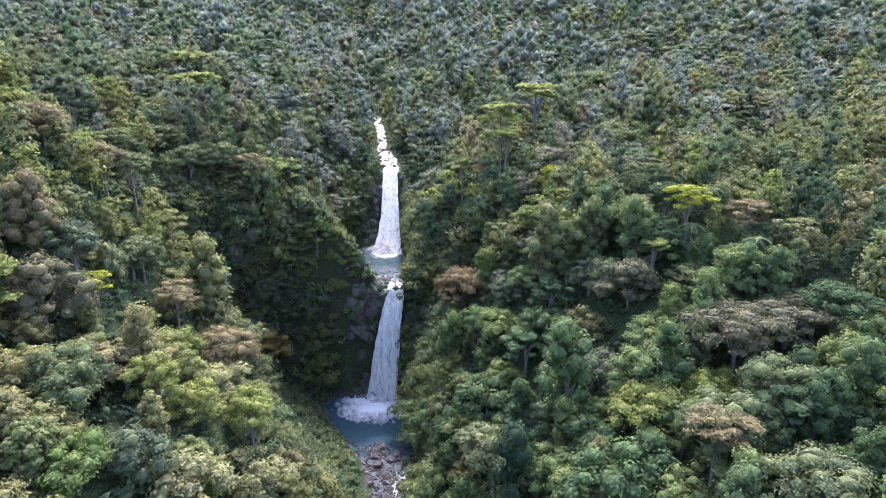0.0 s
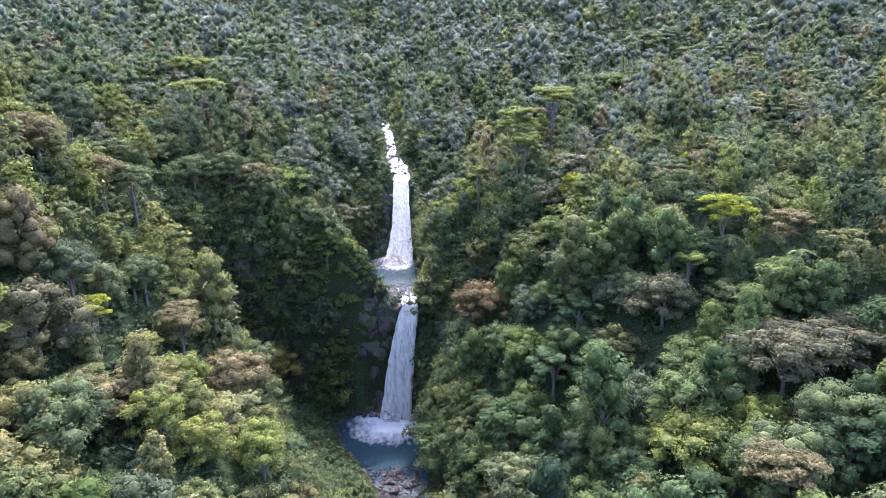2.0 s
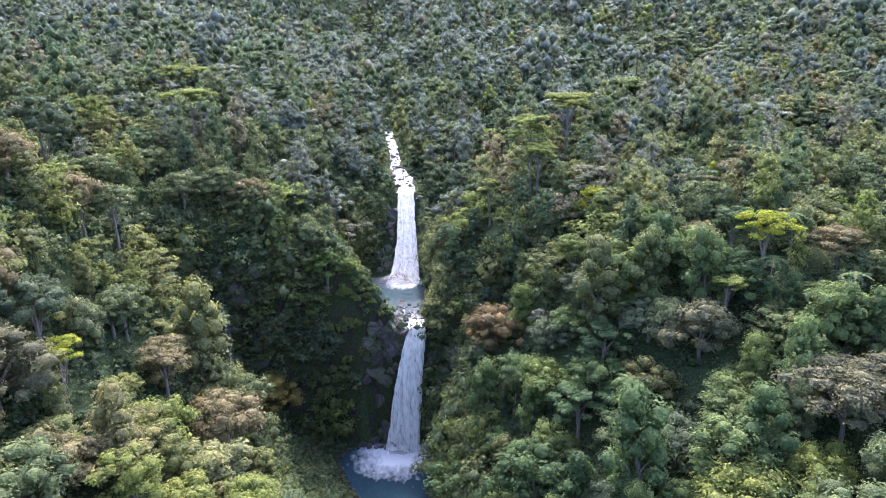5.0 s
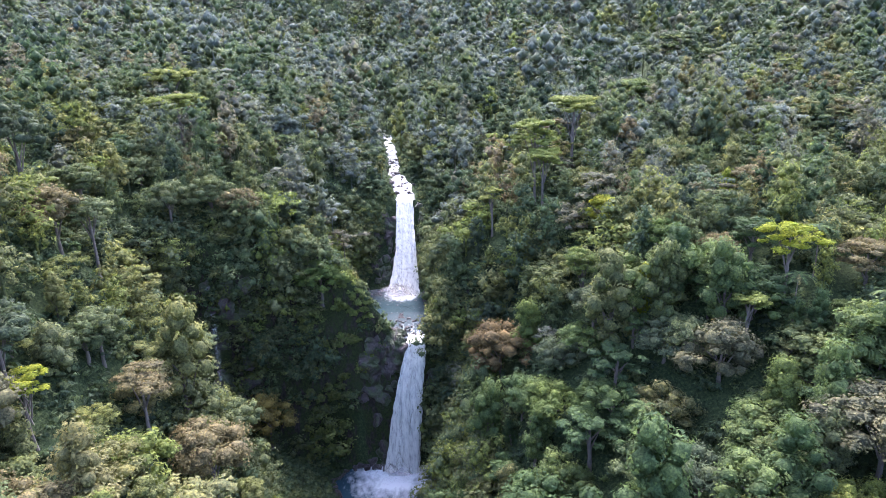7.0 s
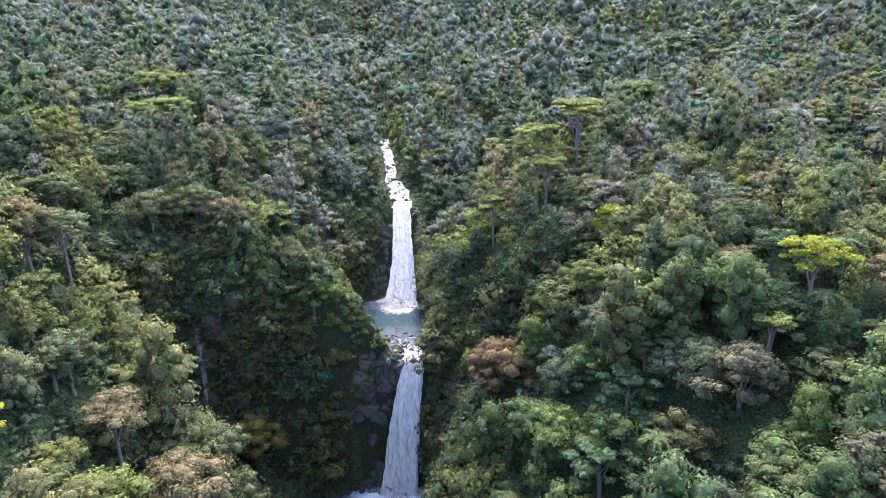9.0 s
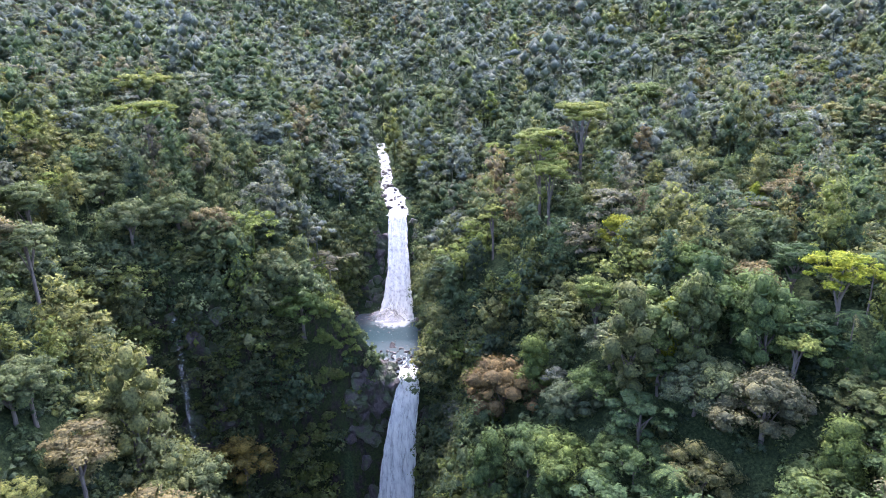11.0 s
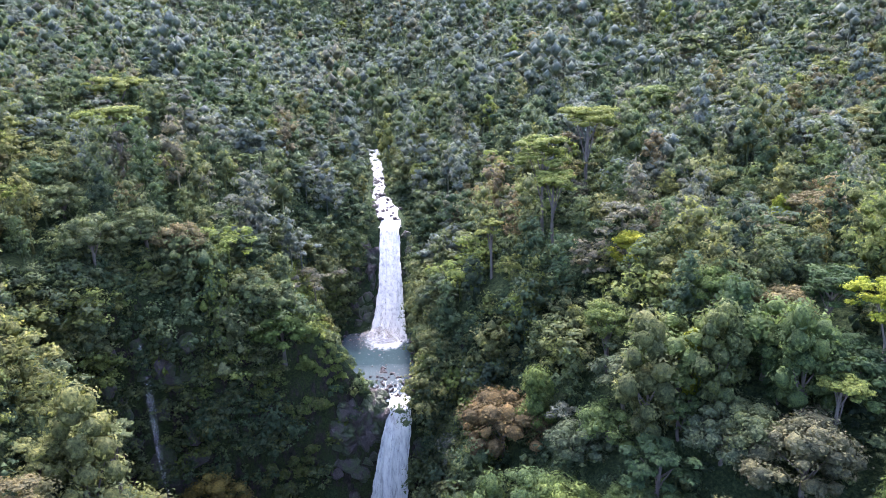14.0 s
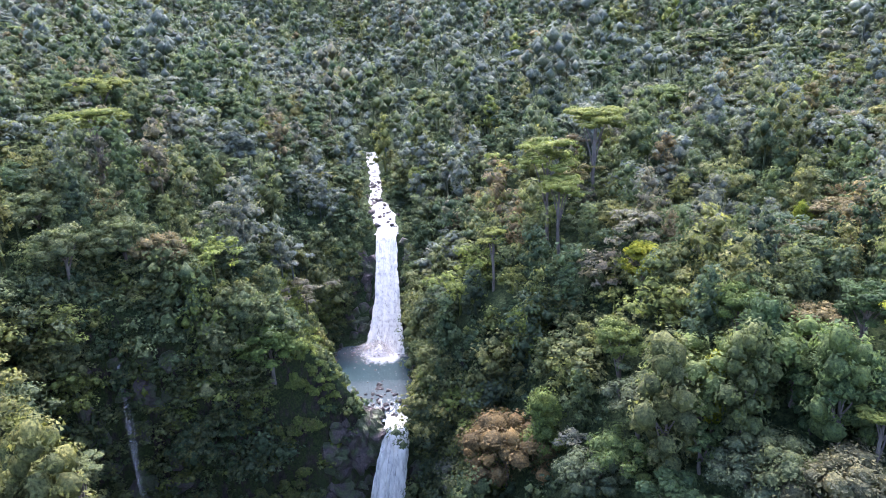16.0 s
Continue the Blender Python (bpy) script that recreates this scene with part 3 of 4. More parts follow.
def trunk_mesh(rng, foot, top, thick, limbs, reach, name="trunk"):
    """A tapered, slightly bent trunk with limbs that rise into the crown."""
    bm = bmesh.new()

    def tube(points, radii, sides):
        rings = []
        for i, (p, r) in enumerate(zip(points, radii)):
            ax = (points[min(i + 1, len(points) - 1)] - points[max(i - 1, 0)]).normalized()
            u = ax.orthogonal().normalized()
            v = ax.cross(u)
            rings.append([bm.verts.new(p + (u * math.cos(t) + v * math.sin(t)) * r) for t in (2 * math.pi * j / sides for j in range(sides))])
        for a, b in zip(rings, rings[1:]):
            for j in range(sides):
                bm.faces.new((a[j], a[(j + 1) % sides], b[(j + 1) % sides], b[j]))
        bm.faces.new(rings[-1])

    bend = Vector((rng.uniform(-0.6, 0.6), rng.uniform(-0.6, 0.6), 0))
    pts = [Vector((0, 0, foot)) + bend * math.sin(3 * f) + Vector((0, 0, (top - foot) * f)) for f in (0, 0.12, 0.4, 0.7, 1)]
    tube(pts, [thick * 1.5, thick, thick * 0.8, thick * 0.6, thick * 0.3], 7)
    for i in range(limbs):
        a = i * 2.4 + rng.uniform(-0.4, 0.4)
        h = rng.uniform(0.45, 0.8)
        start = pts[0].lerp(pts[-1], h)
        out = Vector((math.cos(a), math.sin(a), 0)) * reach * rng.uniform(0.5, 0.85)
        tube([start, start + out * 0.5 + Vector((0, 0, (top - start.z) * 0.6)), start + out + Vector((0, 0, (top - start.z) * 1.0 + 0.4))], [thick * 0.4, thick * 0.26, thick * 0.1], 5)
    me = bpy.data.meshes.new(name)
    bm.to_mesh(me)
    bm.free()
    me.materials.append(bark_mat)
    return me


def tree_kind(name, label, form, radius, tall, stem, clumps, leaves, leaf, mat, seed, limbs=5, category="tree"):
    """One tree as a thing: an Empty at its foot with trunk and crown."""
    rng = np.random.RandomState(seed)
    v, core, blades = crown_cloud(rng, form, radius, tall, clumps, leaves, leaf)
    v = v + np.array([0, 0, stem, 0, 0, 0])
    root = new(name)
    tagged(root, label, category)
    part("trunk", trunk_mesh(rng, -2.5, stem + tall * 0.45, 0.28 + radius * 0.03, limbs, radius * 0.75), root)
    part("crown", from_arrays("crown", v, [core, blades], mat, smooth=True), root)
    return root


def slope(x, y):
    e = 1.5
    return np.hypot(height(x + e, y) - height(x - e, y), height(x, y + e) - height(x, y - e)) / (2 * e)


def scatter(seed, x0, x1, y0, y1, gap):
    rng = np.random.RandomState(seed)
    nx, ny = int((x1 - x0) / gap), int((y1 - y0) / (gap * 0.87))
    i, j = np.meshgrid(np.arange(nx), np.arange(ny))
    x = x0 + (i + 0.5 * (j % 2) + rng.uniform(-0.36, 0.36, i.shape)) * gap
    y = y0 + (j + rng.uniform(-0.36, 0.36, i.shape)) * gap * 0.87
    return x.ravel(), y.ravel(), rng


def clear_of_water(x, y, margin):
    left, right = banks(y)
    return (x < left - margin) | (x > right + margin)


def on_knoll(x, y):
    """The grassy shoulder beside the upper pool."""
    left, right = banks(y)
    face = (x > -40) & (x < -30) & (y > 199) & (y < 213)
    return face | (left - x > 0) & ~((x > -33) & (y < 212)) & (left - x < 12 + 0.1 * (y - 212)) & (y > 203) & (y < 237)


def in_fan(x, y):
    return np.abs(x + 4) < 0.70 * y + 22


# trees that stand out: x, y, ground-to-top height, form, crown radius, crown depth, leaves, label
HEROES = [
    (5.0, 181.0, 13.5, "dome", 8.0, 12.5, leaf_brown, "rainforest tree with a broad rusty-brown crown"),
    (43.5, 146.0, 13, "dome", 6.6, 11.5, leaf_grey, "rainforest tree with a wide grey-brown crown"),
    (-75.5, 113.0, 15, "dome", 7.2, 13.5, leaf_grey, "large dark grey-brown tree on the spur"),
    (59.0, 157.0, 16.5, "umbrella", 4.8, 6.0, leaf_lime, "bright lime-green tree with layered branches"),
    (33.6, 163.3, 14.0, "column", 2.0, 12.0, leaf_lime, "slim bright lime-green young tree"),
    (50.0, 151.0, 11, "umbrella", 3.2, 3.0, leaf_olive, "small tree with a flat yellow-olive crown"),
    (-46.0, 106.0, 10, "dome", 4.4, 9.0, leaf_olive, "rounded tree with a yellow-olive crown"),
    (-52.0, 104.0, 12, "dome", 4.0, 9.5, leaf_olive, "tree with a fresh yellow-green crown"),
    (-58.0, 192.0, 19, "dome", 6.0, 13.0, leaf_rust, "yellow-brown bush at the foot of the dark cliff"),
    (17.6, 222.0, 25, "umbrella", 6.4, 7.0, leaf_olive, "tall tree with flat tiers of yellow-green leaves"),
    (19.5, 216.0, 18, "umbrella", 5.4, 5.0, leaf_olive, "tall tree with flat tiers of yellow-green leaves"),
    (31.0, 236.0, 24, "umbrella", 7.4, 4.5, leaf_olive, "tall tree with flat tiers of yellow-green leaves"),
    (4.5, 210.0, 14, "umbrella", 2.6, 3.4, leaf_olive, "slim tall tree with a small yellow-green crown"),
    (31.5, 193.5, 14, "dome", 3.2, 8.0, leaf_lime, "bright green leafy young tree on the slope"),
    (-87.0, 232.0, 19, "umbrella", 6.8, 4.2, leaf_olive, "tall bare-stemmed tree with a flat yellow-green crown"),
    (-101.0, 262.0, 16, "umbrella", 6.8, 4.2, leaf_olive, "tall bare-stemmed tree with a flat yellow-green crown"),
    (39.2, 152.9, 9.3, "dome", 5.8, 8.3, leaf_pale, "rainforest tree with a pale green rounded crown"),
    (14.0, 156.3, 9.4, "flat", 6.2, 7.7, leaf_fresh, "rainforest tree with a wide fresh green crown"),
    (26.0, 136.0, 8.3, "dome", 4.8, 7.5, leaf_pale, "rainforest tree with a pale grey-green crown"),
    (38.7, 113.5, 10.5, "flat", 7.2, 8.9, leaf_olive, "rainforest tree with a broad yellow-olive crown"),
    (33.5, 127.4, 8.8, "dome", 5.9, 7.9, leaf_greygreen, "rainforest tree with a dull grey-green crown"),
    (50.7, 137.1, 10.0, "column", 3.7, 9.2, leaf_fresh, "tall tree wrapped in green leafy creepers"),
    (59.0, 122.9, 16.2, "umbrella", 8.5, 7.8, leaf_grey, "rainforest tree with a wide grey-brown layered crown"),
    (52.7, 116.2, 8.3, "dome", 5.5, 7.5, leaf_olive, "rainforest tree with a yellow-green clumpy crown"),
    (48.6, 100.4, 15.1, "dome", 7.3, 12.4, leaf_pale, "large rainforest tree with a pale green crown"),
    (20.0, 124.1, 7.5, "column", 3.2, 6.9, leaf_greygreen, "slim tree with a grey-green leafy crown"),
    (51.3, 124.2, 14.3, "column", 4.0, 12.0, leaf_pale, "tall tree with a pale green drooping crown"),
    (74.2, 156.6, 9.8, "umbrella", 5.4, 5.4, leaf_tan, "rainforest tree with a flat tan-coloured crown"),
    (-69.9, 121.2, 13.1, "umbrella", 3.3, 3.6, leaf_lime, "small bright yellow-green layered tree on the spur"),
    (-38.5, 111.8, 14.5, "dome", 4.6, 7.8, leaf_olive, "rounded tree with a yellow-green crown on the spur"),
    (-51.0, 136.8, 23.2, "flat", 6.4, 8.0, leaf_tan, "spur tree with a broad brownish crown"),
    (-73.8, 134.3, 8.4, "column", 3.6, 7.8, leaf_pale, "narrow pale green tree on the spur"),
    (-62.9, 97.0, 13.6, "dome", 6.6, 11.2, leaf_pale, "large pale green tree on the spur"),
    (-86.8, 162.8, 14.8, "dome", 5.0, 8.5, leaf_tan, "tan-crowned tree on the spur crest"),
    (-62.0, 139.0, 16.5, "umbrella", 4.8, 4.8, leaf_tan, "spur tree with a flat tan crown on a bare stem"),
    (-54.4, 158.3, 18.0, "dome", 4.8, 8.2, leaf_pale, "pale leafy tree on the spur edge"),
    (-78.2, 191.5, 16.1, "column", 4.0, 12.1, leaf_pale, "pale green creeper-hung tree on the dark cliff"),
    (72.0, 204.2, 9.7, "umbrella", 5.2, 5.1, leaf_tan, "tree with a flat tan-yellow crown"),
    (67.2, 207.7, 8.0, "column", 2.4, 7.2, leaf_lime, "slim bright green tree on the slope"),
    (100.3, 263.8, 9.6, "umbrella", 6.3, 5.8, leaf_pale, "tall tree with a flat pale umbrella crown"),
    (103.0, 250.5, 10.6, "umbrella", 8.3, 6.4, leaf_pale, "tall tree with a wide pale umbrella crown"),
    (77.5, 259.4, 10.4, "umbrella", 7.2, 6.3, leaf_pale, "tall tree with a flat pale umbrella crown"),
    (58.3, 197.3, 10.6, "umbrella", 5.0, 5.0, leaf_grey, "tree with a flat grey-brown crown"),
    (57.7, 168.9, 11.2, "umbrella", 5.0, 5.0, leaf_dark, "dark green tree with layered tiers of leaves"),
    (50.5, 170.0, 9.3, "flat", 4.5, 5.6, leaf_tan, "tree with a tan-coloured spreading crown"),
    (11.0, 177.5, 12.8, "column", 3.6, 10.8, leaf_fresh, "narrow green tree hung with creepers"),
    (23.1, 176.8, 14.4, "dome", 3.6, 6.1, leaf_fresh, "green tree with a tidy rounded crown"),
    (39.8, 171.5, 14.7, "dome", 4.2, 7.1, leaf_fresh, "green rainforest tree with a rounded crown"),
    (-42.9, 202.8, 11.6, "flat", 6.6, 8.3, leaf_fresh, "green tree leaning out over the cliff by the falls"),
    (16.4, 165.3, 8.2, "dome", 4.3, 7.2, leaf_greygreen, "grey-green tree on the gorge side"),
    (24.9, 168.1, 10.4, "flat", 4.6, 5.8, leaf_greygreen, "grey-green tree with a spreading crown"),
    (-70.8, 204.3, 9.7, "dome", 4.8, 8.1, leaf_pale, "pale green tree above the dark cliff"),
    (-72.9, 141.8, 8.9, "dome", 4.3, 7.2, leaf_pale, "pale leafy tree on the spur"),
    (35.1, 154.5, 8.4, "flat", 4.9, 6.1, leaf_greygreen, "grey-green tree with a spreading crown"),
    (113.6, 331.0, 15.0, "umbrella", 9.5, 8.6, leaf_pale, "huge far tree with a pale umbrella crown"),
    (61.9, 287.0, 14.6, "umbrella", 7.0, 6.6, leaf_fresh, "far tree with a flat green umbrella crown"),
    (96.4, 346.0, 16.2, "umbrella", 8.0, 7.4, leaf_greygreen, "far tree with a grey-green umbrella crown"),
    (-73.0, 289.0, 13.6, "umbrella", 6.0, 5.8, leaf_dark, "dark far tree with a flat crown"),
    (117.2, 255.8, 11.2, "umbrella", 8.1, 6.7, leaf_pale, "far tree with a wide pale umbrella crown"),
    (-79.0, 198.0, 13.1, "dome", 4.5, 7.6, leaf_pale, "pale grey-green tree on the cliff top"),
    (-62.6, 203.7, 9.1, "dome", 4.4, 7.4, leaf_tan, "tan and green tree on the cliff top"),
    (-91.9, 211.9, 8.8, "dome", 4.0, 6.8, leaf_pale, "pale tree on the shaded hillside"),
    (-51.9, 213.3, 9.2, "flat", 4.5, 5.6, leaf_greygreen, "grey-green tree on the shaded hillside"),
    (10.0, 118.9, 16.3, "flat", 6.4, 8.0, leaf_pale, "broad light green tree low in the gorge"),
    (60.5, 107.0, 15.3, "dome", 6.2, 10.5, leaf_pale, "large tree with a pale sunlit crown"),
    (72.5, 128.9, 11.3, "umbrella", 10.2, 6.8, leaf_grey, "very wide grey-brown umbrella-crowned tree"),
    (56.3, 82.7, 13.7, "flat", 7.0, 8.8, leaf_pale, "broad pale green tree"),
    (45.4, 95.1, 15.8, "umbrella", 5.0, 5.0, leaf_tan, "tree with a flat tan crown on a bare stem"),
    (81.0, 127.7, 13.0, "umbrella", 7.0, 6.6, leaf_dark, "dark green tree with layered tiers of leaves"),
    (-63.0, 105.0, 10.4, "dome", 5.6, 9.3, leaf_tan, "large brownish-green tree on the spur"),
    (-54.9, 82.2, 8.8, "dome", 5.2, 7.9, leaf_fresh, "green rounded tree low on the spur"),
    (-48.5, 88.5, 9.0, "dome", 5.0, 8.1, leaf_greygreen, "grey-green rounded tree low on the spur"),
    (-95.0, 153.0, 10.2, "dome", 6.5, 9.2, leaf_tan, "brown-green tree on the high spur"),
    (-100.0, 175.0, 21.2, "dome", 6.0, 10.2, leaf_greygreen, "grey-green tree on the spur crest"),
    (-97.9, 191.6, 14.5, "flat", 5.4, 6.8, leaf_pale, "pale spreading tree on the spur crest"),
    (-81.0, 123.3, 19.3, "column", 5.0, 15.0, leaf_tan, "tall brownish creeper-hung tree on the spur"),
    (-81.8, 165.9, 19.0, "flat", 4.5, 5.6, leaf_pale, "pale spreading tree on the spur crest"),
    (-75.5, 125.0, 15.9, "dome", 5.0, 8.5, leaf_greygreen, "grey-green tree on the spur"),
    (-71.4, 144.4, 11.6, "dome", 4.2, 7.1, leaf_pale, "pale leafy tree on the spur"),
    (-60.5, 161.1, 21.6, "umbrella", 3.0, 3.4, leaf_pale, "small bare-stemmed tree standing on the spur edge"),
]
hero_xy = [(h[0], h[1], h[4]) for h in HEROES]


def free_of_heroes(x, y):
    ok = np.ones(len(x), bool)
    for hx, hy, r in hero_xy:
        ok &= np.hypot(x - hx, y - hy) > r * 0.8 + 0.6
        # trees on the camera's side of a large crown are cleared to keep it in view
        away = Vector((-4.0 - hx, 30.0 - hy)).normalized() * r * 1.25
        ok &= np.hypot(x - hx - away.x, y - hy - away.y) > r * 0.6
    return ok


for n, (x, y, h, form, r, deep, mat, label) in enumerate(HEROES):
    ob = tree_kind("rainforest_tree", label, form, r, deep, h - deep, int(20 + 2.6 * r), 84 + int(5 * max(0, r - 5)), 0.24 + 0.016 * min(r, 7) + max(0, y - 170) * 0.0014, mat, 200 + n)
    ob.location = (x, y, float(height(x, y)))

def frond_mesh(seed):
    """One arching feathered frond along +x."""
    rng = np.random.RandomState(seed)
    V, F = [], []
    n = 15
    pts = [Vector((3.0 * f, 0, 0.9 * f - 1.9 * f * f)) for f in np.linspace(0, 1, n)]
    for i in range(1, n):
        a, b = pts[i - 1], pts[i]
        wide = 0.62 * math.sin(math.pi * min(0.15 + 0.8 * i / n, 1)) + 0.05
        for side in (-1, 1):
            k = len(V)
            tip = b + Vector((0.25, side * wide, -0.22 * wide + rng.uniform(-0.05, 0.05)))
            V += [a, b, tip]
            F.append((k, k + 1, k + 2))
    return from_arrays("frond", np.array([v[:] for v in V]), [np.array(F)], leaf_own)


def tree_fern(x, y, tall, seed, fronds):
    rng = np.random.RandomState(seed)
    root = tagged(new("tree_fern"), "green tree fern with a crown of arching fronds", "tree fern", "tree ferns of the slope")
    part("trunk", trunk_mesh(rng, -2.0, tall, 0.16, 0, 1.0), root)
    for i in range(12):
        ob = part("frond", fronds, root)
        ob.matrix_basis = pose(0, 0, tall - 0.1, 0, rng.uniform(-14, 8), i * 30 + rng.uniform(-8, 8))
    root.location = (x, y, float(height(x, y)))


FROND = frond_mesh(5)
for n, (x, y, tall) in enumerate([(59, 152, 11), (43, 176, 12), (66, 160, 11), (28, 141, 10), (72, 146, 10)]):
    tree_fern(x, y, tall, 90 + n, FROND)

# the nearer trees, each a thing; repeats of a few built kinds
def near_kinds(mat, seed, group, forms):
    out = []
    for n in range(12):
        rng = np.random.RandomState(seed + n)
        form = forms[n % 8]
        r = rng.uniform(2.8, 5.6) * {"dome": 1, "flat": 1.1, "column": 0.75, "umbrella": 1.15}[form]
        deep = r * {"dome": 1.8, "flat": 1.4, "column": 3.5, "umbrella": 1.1}[form]
        label = {"dome": "broadleaf rainforest tree with a rounded clumpy crown", "flat": "rainforest tree with a broad low leafy crown", "column": "narrow rainforest tree hung with leafy creepers", "umbrella": "rainforest tree with a flat spreading layered crown"}[form]
        ob = tree_kind("rainforest_tree", label, form, r, deep, rng.uniform(0.2, 3.0) + (2.0 if form == "umbrella" else 0), {"dome": 25, "flat": 25, "column": 22, "umbrella": 24}[form], 70, rng.uniform(0.34, 0.42), mat, seed + 20 + n)
        out.append(tagged(ob, group=group))
    return out


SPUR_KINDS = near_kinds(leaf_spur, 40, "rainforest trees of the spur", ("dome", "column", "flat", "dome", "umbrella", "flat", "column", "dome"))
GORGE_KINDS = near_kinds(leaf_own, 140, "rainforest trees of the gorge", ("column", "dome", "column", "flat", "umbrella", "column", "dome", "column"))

tx, ty, rng = scatter(5, -130, 130, 66, 172, 6.3)
keep = clear_of_water(tx, ty, 2.5) & in_fan(tx, ty) & free_of_heroes(tx, ty) & (slope(tx, ty) < 4.0)
keep &= ~((tx < -20) & (tx > -64) & (ty > crest_line(tx) + 2))
tx, ty = tx[keep], ty[keep]
tz = height(tx, ty)
order = np.argsort(np.hypot(tx + 3, ty - 78) + rng.uniform(0, 8, len(tx)))
NEAR = 290
used = {True: 0, False: 0}
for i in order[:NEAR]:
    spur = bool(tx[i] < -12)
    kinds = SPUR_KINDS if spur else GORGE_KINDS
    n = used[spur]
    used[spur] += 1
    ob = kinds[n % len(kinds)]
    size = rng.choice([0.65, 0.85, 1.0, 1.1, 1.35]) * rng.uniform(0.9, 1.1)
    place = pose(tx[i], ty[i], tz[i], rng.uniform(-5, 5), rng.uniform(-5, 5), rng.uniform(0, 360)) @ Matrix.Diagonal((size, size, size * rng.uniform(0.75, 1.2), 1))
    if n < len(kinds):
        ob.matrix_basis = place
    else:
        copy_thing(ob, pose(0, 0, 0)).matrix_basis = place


def woodland(name, label, xs, ys, kinds, seed, sizes=(0.65, 1.35), sink=0.0, grey=0.0, tones=(0.0, 0.88)):
    """Many trees in one object; kinds are (vertices, inner faces, leaf faces)."""
    rng = np.random.RandomState(seed)
    zs = height(xs, ys)
    V, F3, F4, T = [], [], [], []
    base = 0
    shade = rough(xs, ys, 26.0)
    for i in range(len(xs)):
        v, f3, f4 = kinds[rng.randint(len(kinds))]
        s = rng.uniform(*sizes)
        a = rng.uniform(0, 6.283)
        c, sn = math.cos(a) * s, math.sin(a) * s
        w = np.empty_like(v)
        w[:, 0] = v[:, 0] * c - v[:, 1] * sn + xs[i]
        w[:, 1] = v[:, 0] * sn + v[:, 1] * c + ys[i]
        w[:, 2] = v[:, 2] * s * rng.uniform(0.85, 1.2) + zs[i] - sink
        w[:, 3] = (v[:, 3] * c - v[:, 4] * sn) / s
        w[:, 4] = (v[:, 3] * sn + v[:, 4] * c) / s
        w[:, 5] = v[:, 5]
        V.append(w)
        F3.append(f3 + base)
        F4.append(f4 + base)
        # grey: share of trees whose leaf tint stands for haze
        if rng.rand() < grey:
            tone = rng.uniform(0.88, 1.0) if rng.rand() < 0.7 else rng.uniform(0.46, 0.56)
        else:
            tone = np.clip(rng.uniform(*tones) + shade[i] * 0.3 * (tones[1] - tones[0]), 0, 0.9)
        T.append(np.full(len(v), tone))
        base += len(v)
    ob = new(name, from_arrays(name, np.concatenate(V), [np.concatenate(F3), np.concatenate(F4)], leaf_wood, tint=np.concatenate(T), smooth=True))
    return tagged(ob, label, "forest", kind="stuff")


def wood_kinds(count, seed, clumps, leaves, leaf, fine, stem=1.3, radius=(2.3, 4.6), ragged=1.0):
    """Crowns with a plain stem for the massed woods."""
    out = []
    for n in range(count):
        rng = np.random.RandomState(seed + n)
        form = ("dome", "column", "flat", "column", "umbrella", "dome", "column")[n % 7]
        r = rng.uniform(*radius) * (0.8 if form == "column" else 1.2 if form == "umbrella" else 1)
        deep = r * {"dome": 2.0, "flat": 1.5, "column": 3.6, "umbrella": 1.3}[form]
        v, f3, fl = crown_cloud(rng, form, r, deep, clumps, leaves, leaf, fine, ragged)
        h = stem * rng.uniform(0.3, 2.8) + (1.0 if form == "umbrella" else 0)
        v = v + np.array([0, 0, h, 0, 0, 0])
        ring = np.array([[math.cos(t), math.sin(t)] for t in (0, 2.1, 4.2)])
        stem_v = np.concatenate([np.c_[ring * 0.35, np.full(3, -3.0), ring, np.zeros(3)], np.c_[ring * 0.2, np.full(3, h + deep * 0.5), ring, np.zeros(3)]])
        k = len(v)
        stem_f = np.array([[k, k + 1, k + 4], [k, k + 4, k + 3], [k + 1, k + 2, k + 5], [k + 1, k + 5, k + 4], [k + 2, k, k + 3], [k + 2, k + 3, k + 5]])
        v = np.concatenate([v, stem_v])
        out.append((v, np.concatenate([f3, stem_f]), fl))
    return out


rest = order[NEAR:]
mx, my, rng = scatter(6, -190, 200, 172, 226, 6.2)
keep = clear_of_water(mx, my, 3.0) & free_of_heroes(mx, my) & (slope(mx, my) < np.where(mx < -78, 9, 4.5)) & in_fan(mx, my)
brink = np.interp(mx, [-130, -95, -70, -45, -28, -10], [184, 189, 196, 199.5, 202, 202])
keep &= ~((mx < -20) & (mx > -80) & (my < brink + 1))
keep &= ~on_knoll(mx, my)
keep &= ~((my > 203) & (my < 246) & (mx > -20) & (mx < banks(my)[1] + 6.5))
spur = tx[rest] < -12
# tones hold to the brighter leaf tints, as painted sunlight
woodland("woods_of_the_spur", "yellow-green rainforest on the spur, sunlight painted into its leaves", tx[rest][spur], ty[rest][spur], wood_kinds(14, 300, 15, 38, 0.46, False, 1.3, (2.6, 5.0)), 15, tones=(0.58, 0.80))
rest = rest[~spur]
woodland("woods_by_the_gorge", "dense mixed-green rainforest on the gorge sides", np.concatenate([tx[rest], mx[keep]]), np.concatenate([ty[rest], my[keep]]), wood_kinds(14, 300, 15, 38, 0.46, False, 1.3, (2.6, 5.0)), 11)
mx, my, rng = scatter(7, -260, 300, 226, 320, 6.5)
keep = clear_of_water(mx, my, np.where(my > 300, 1.6, 3.2)) & in_fan(mx, my) & (slope(mx, my) < 4.0)
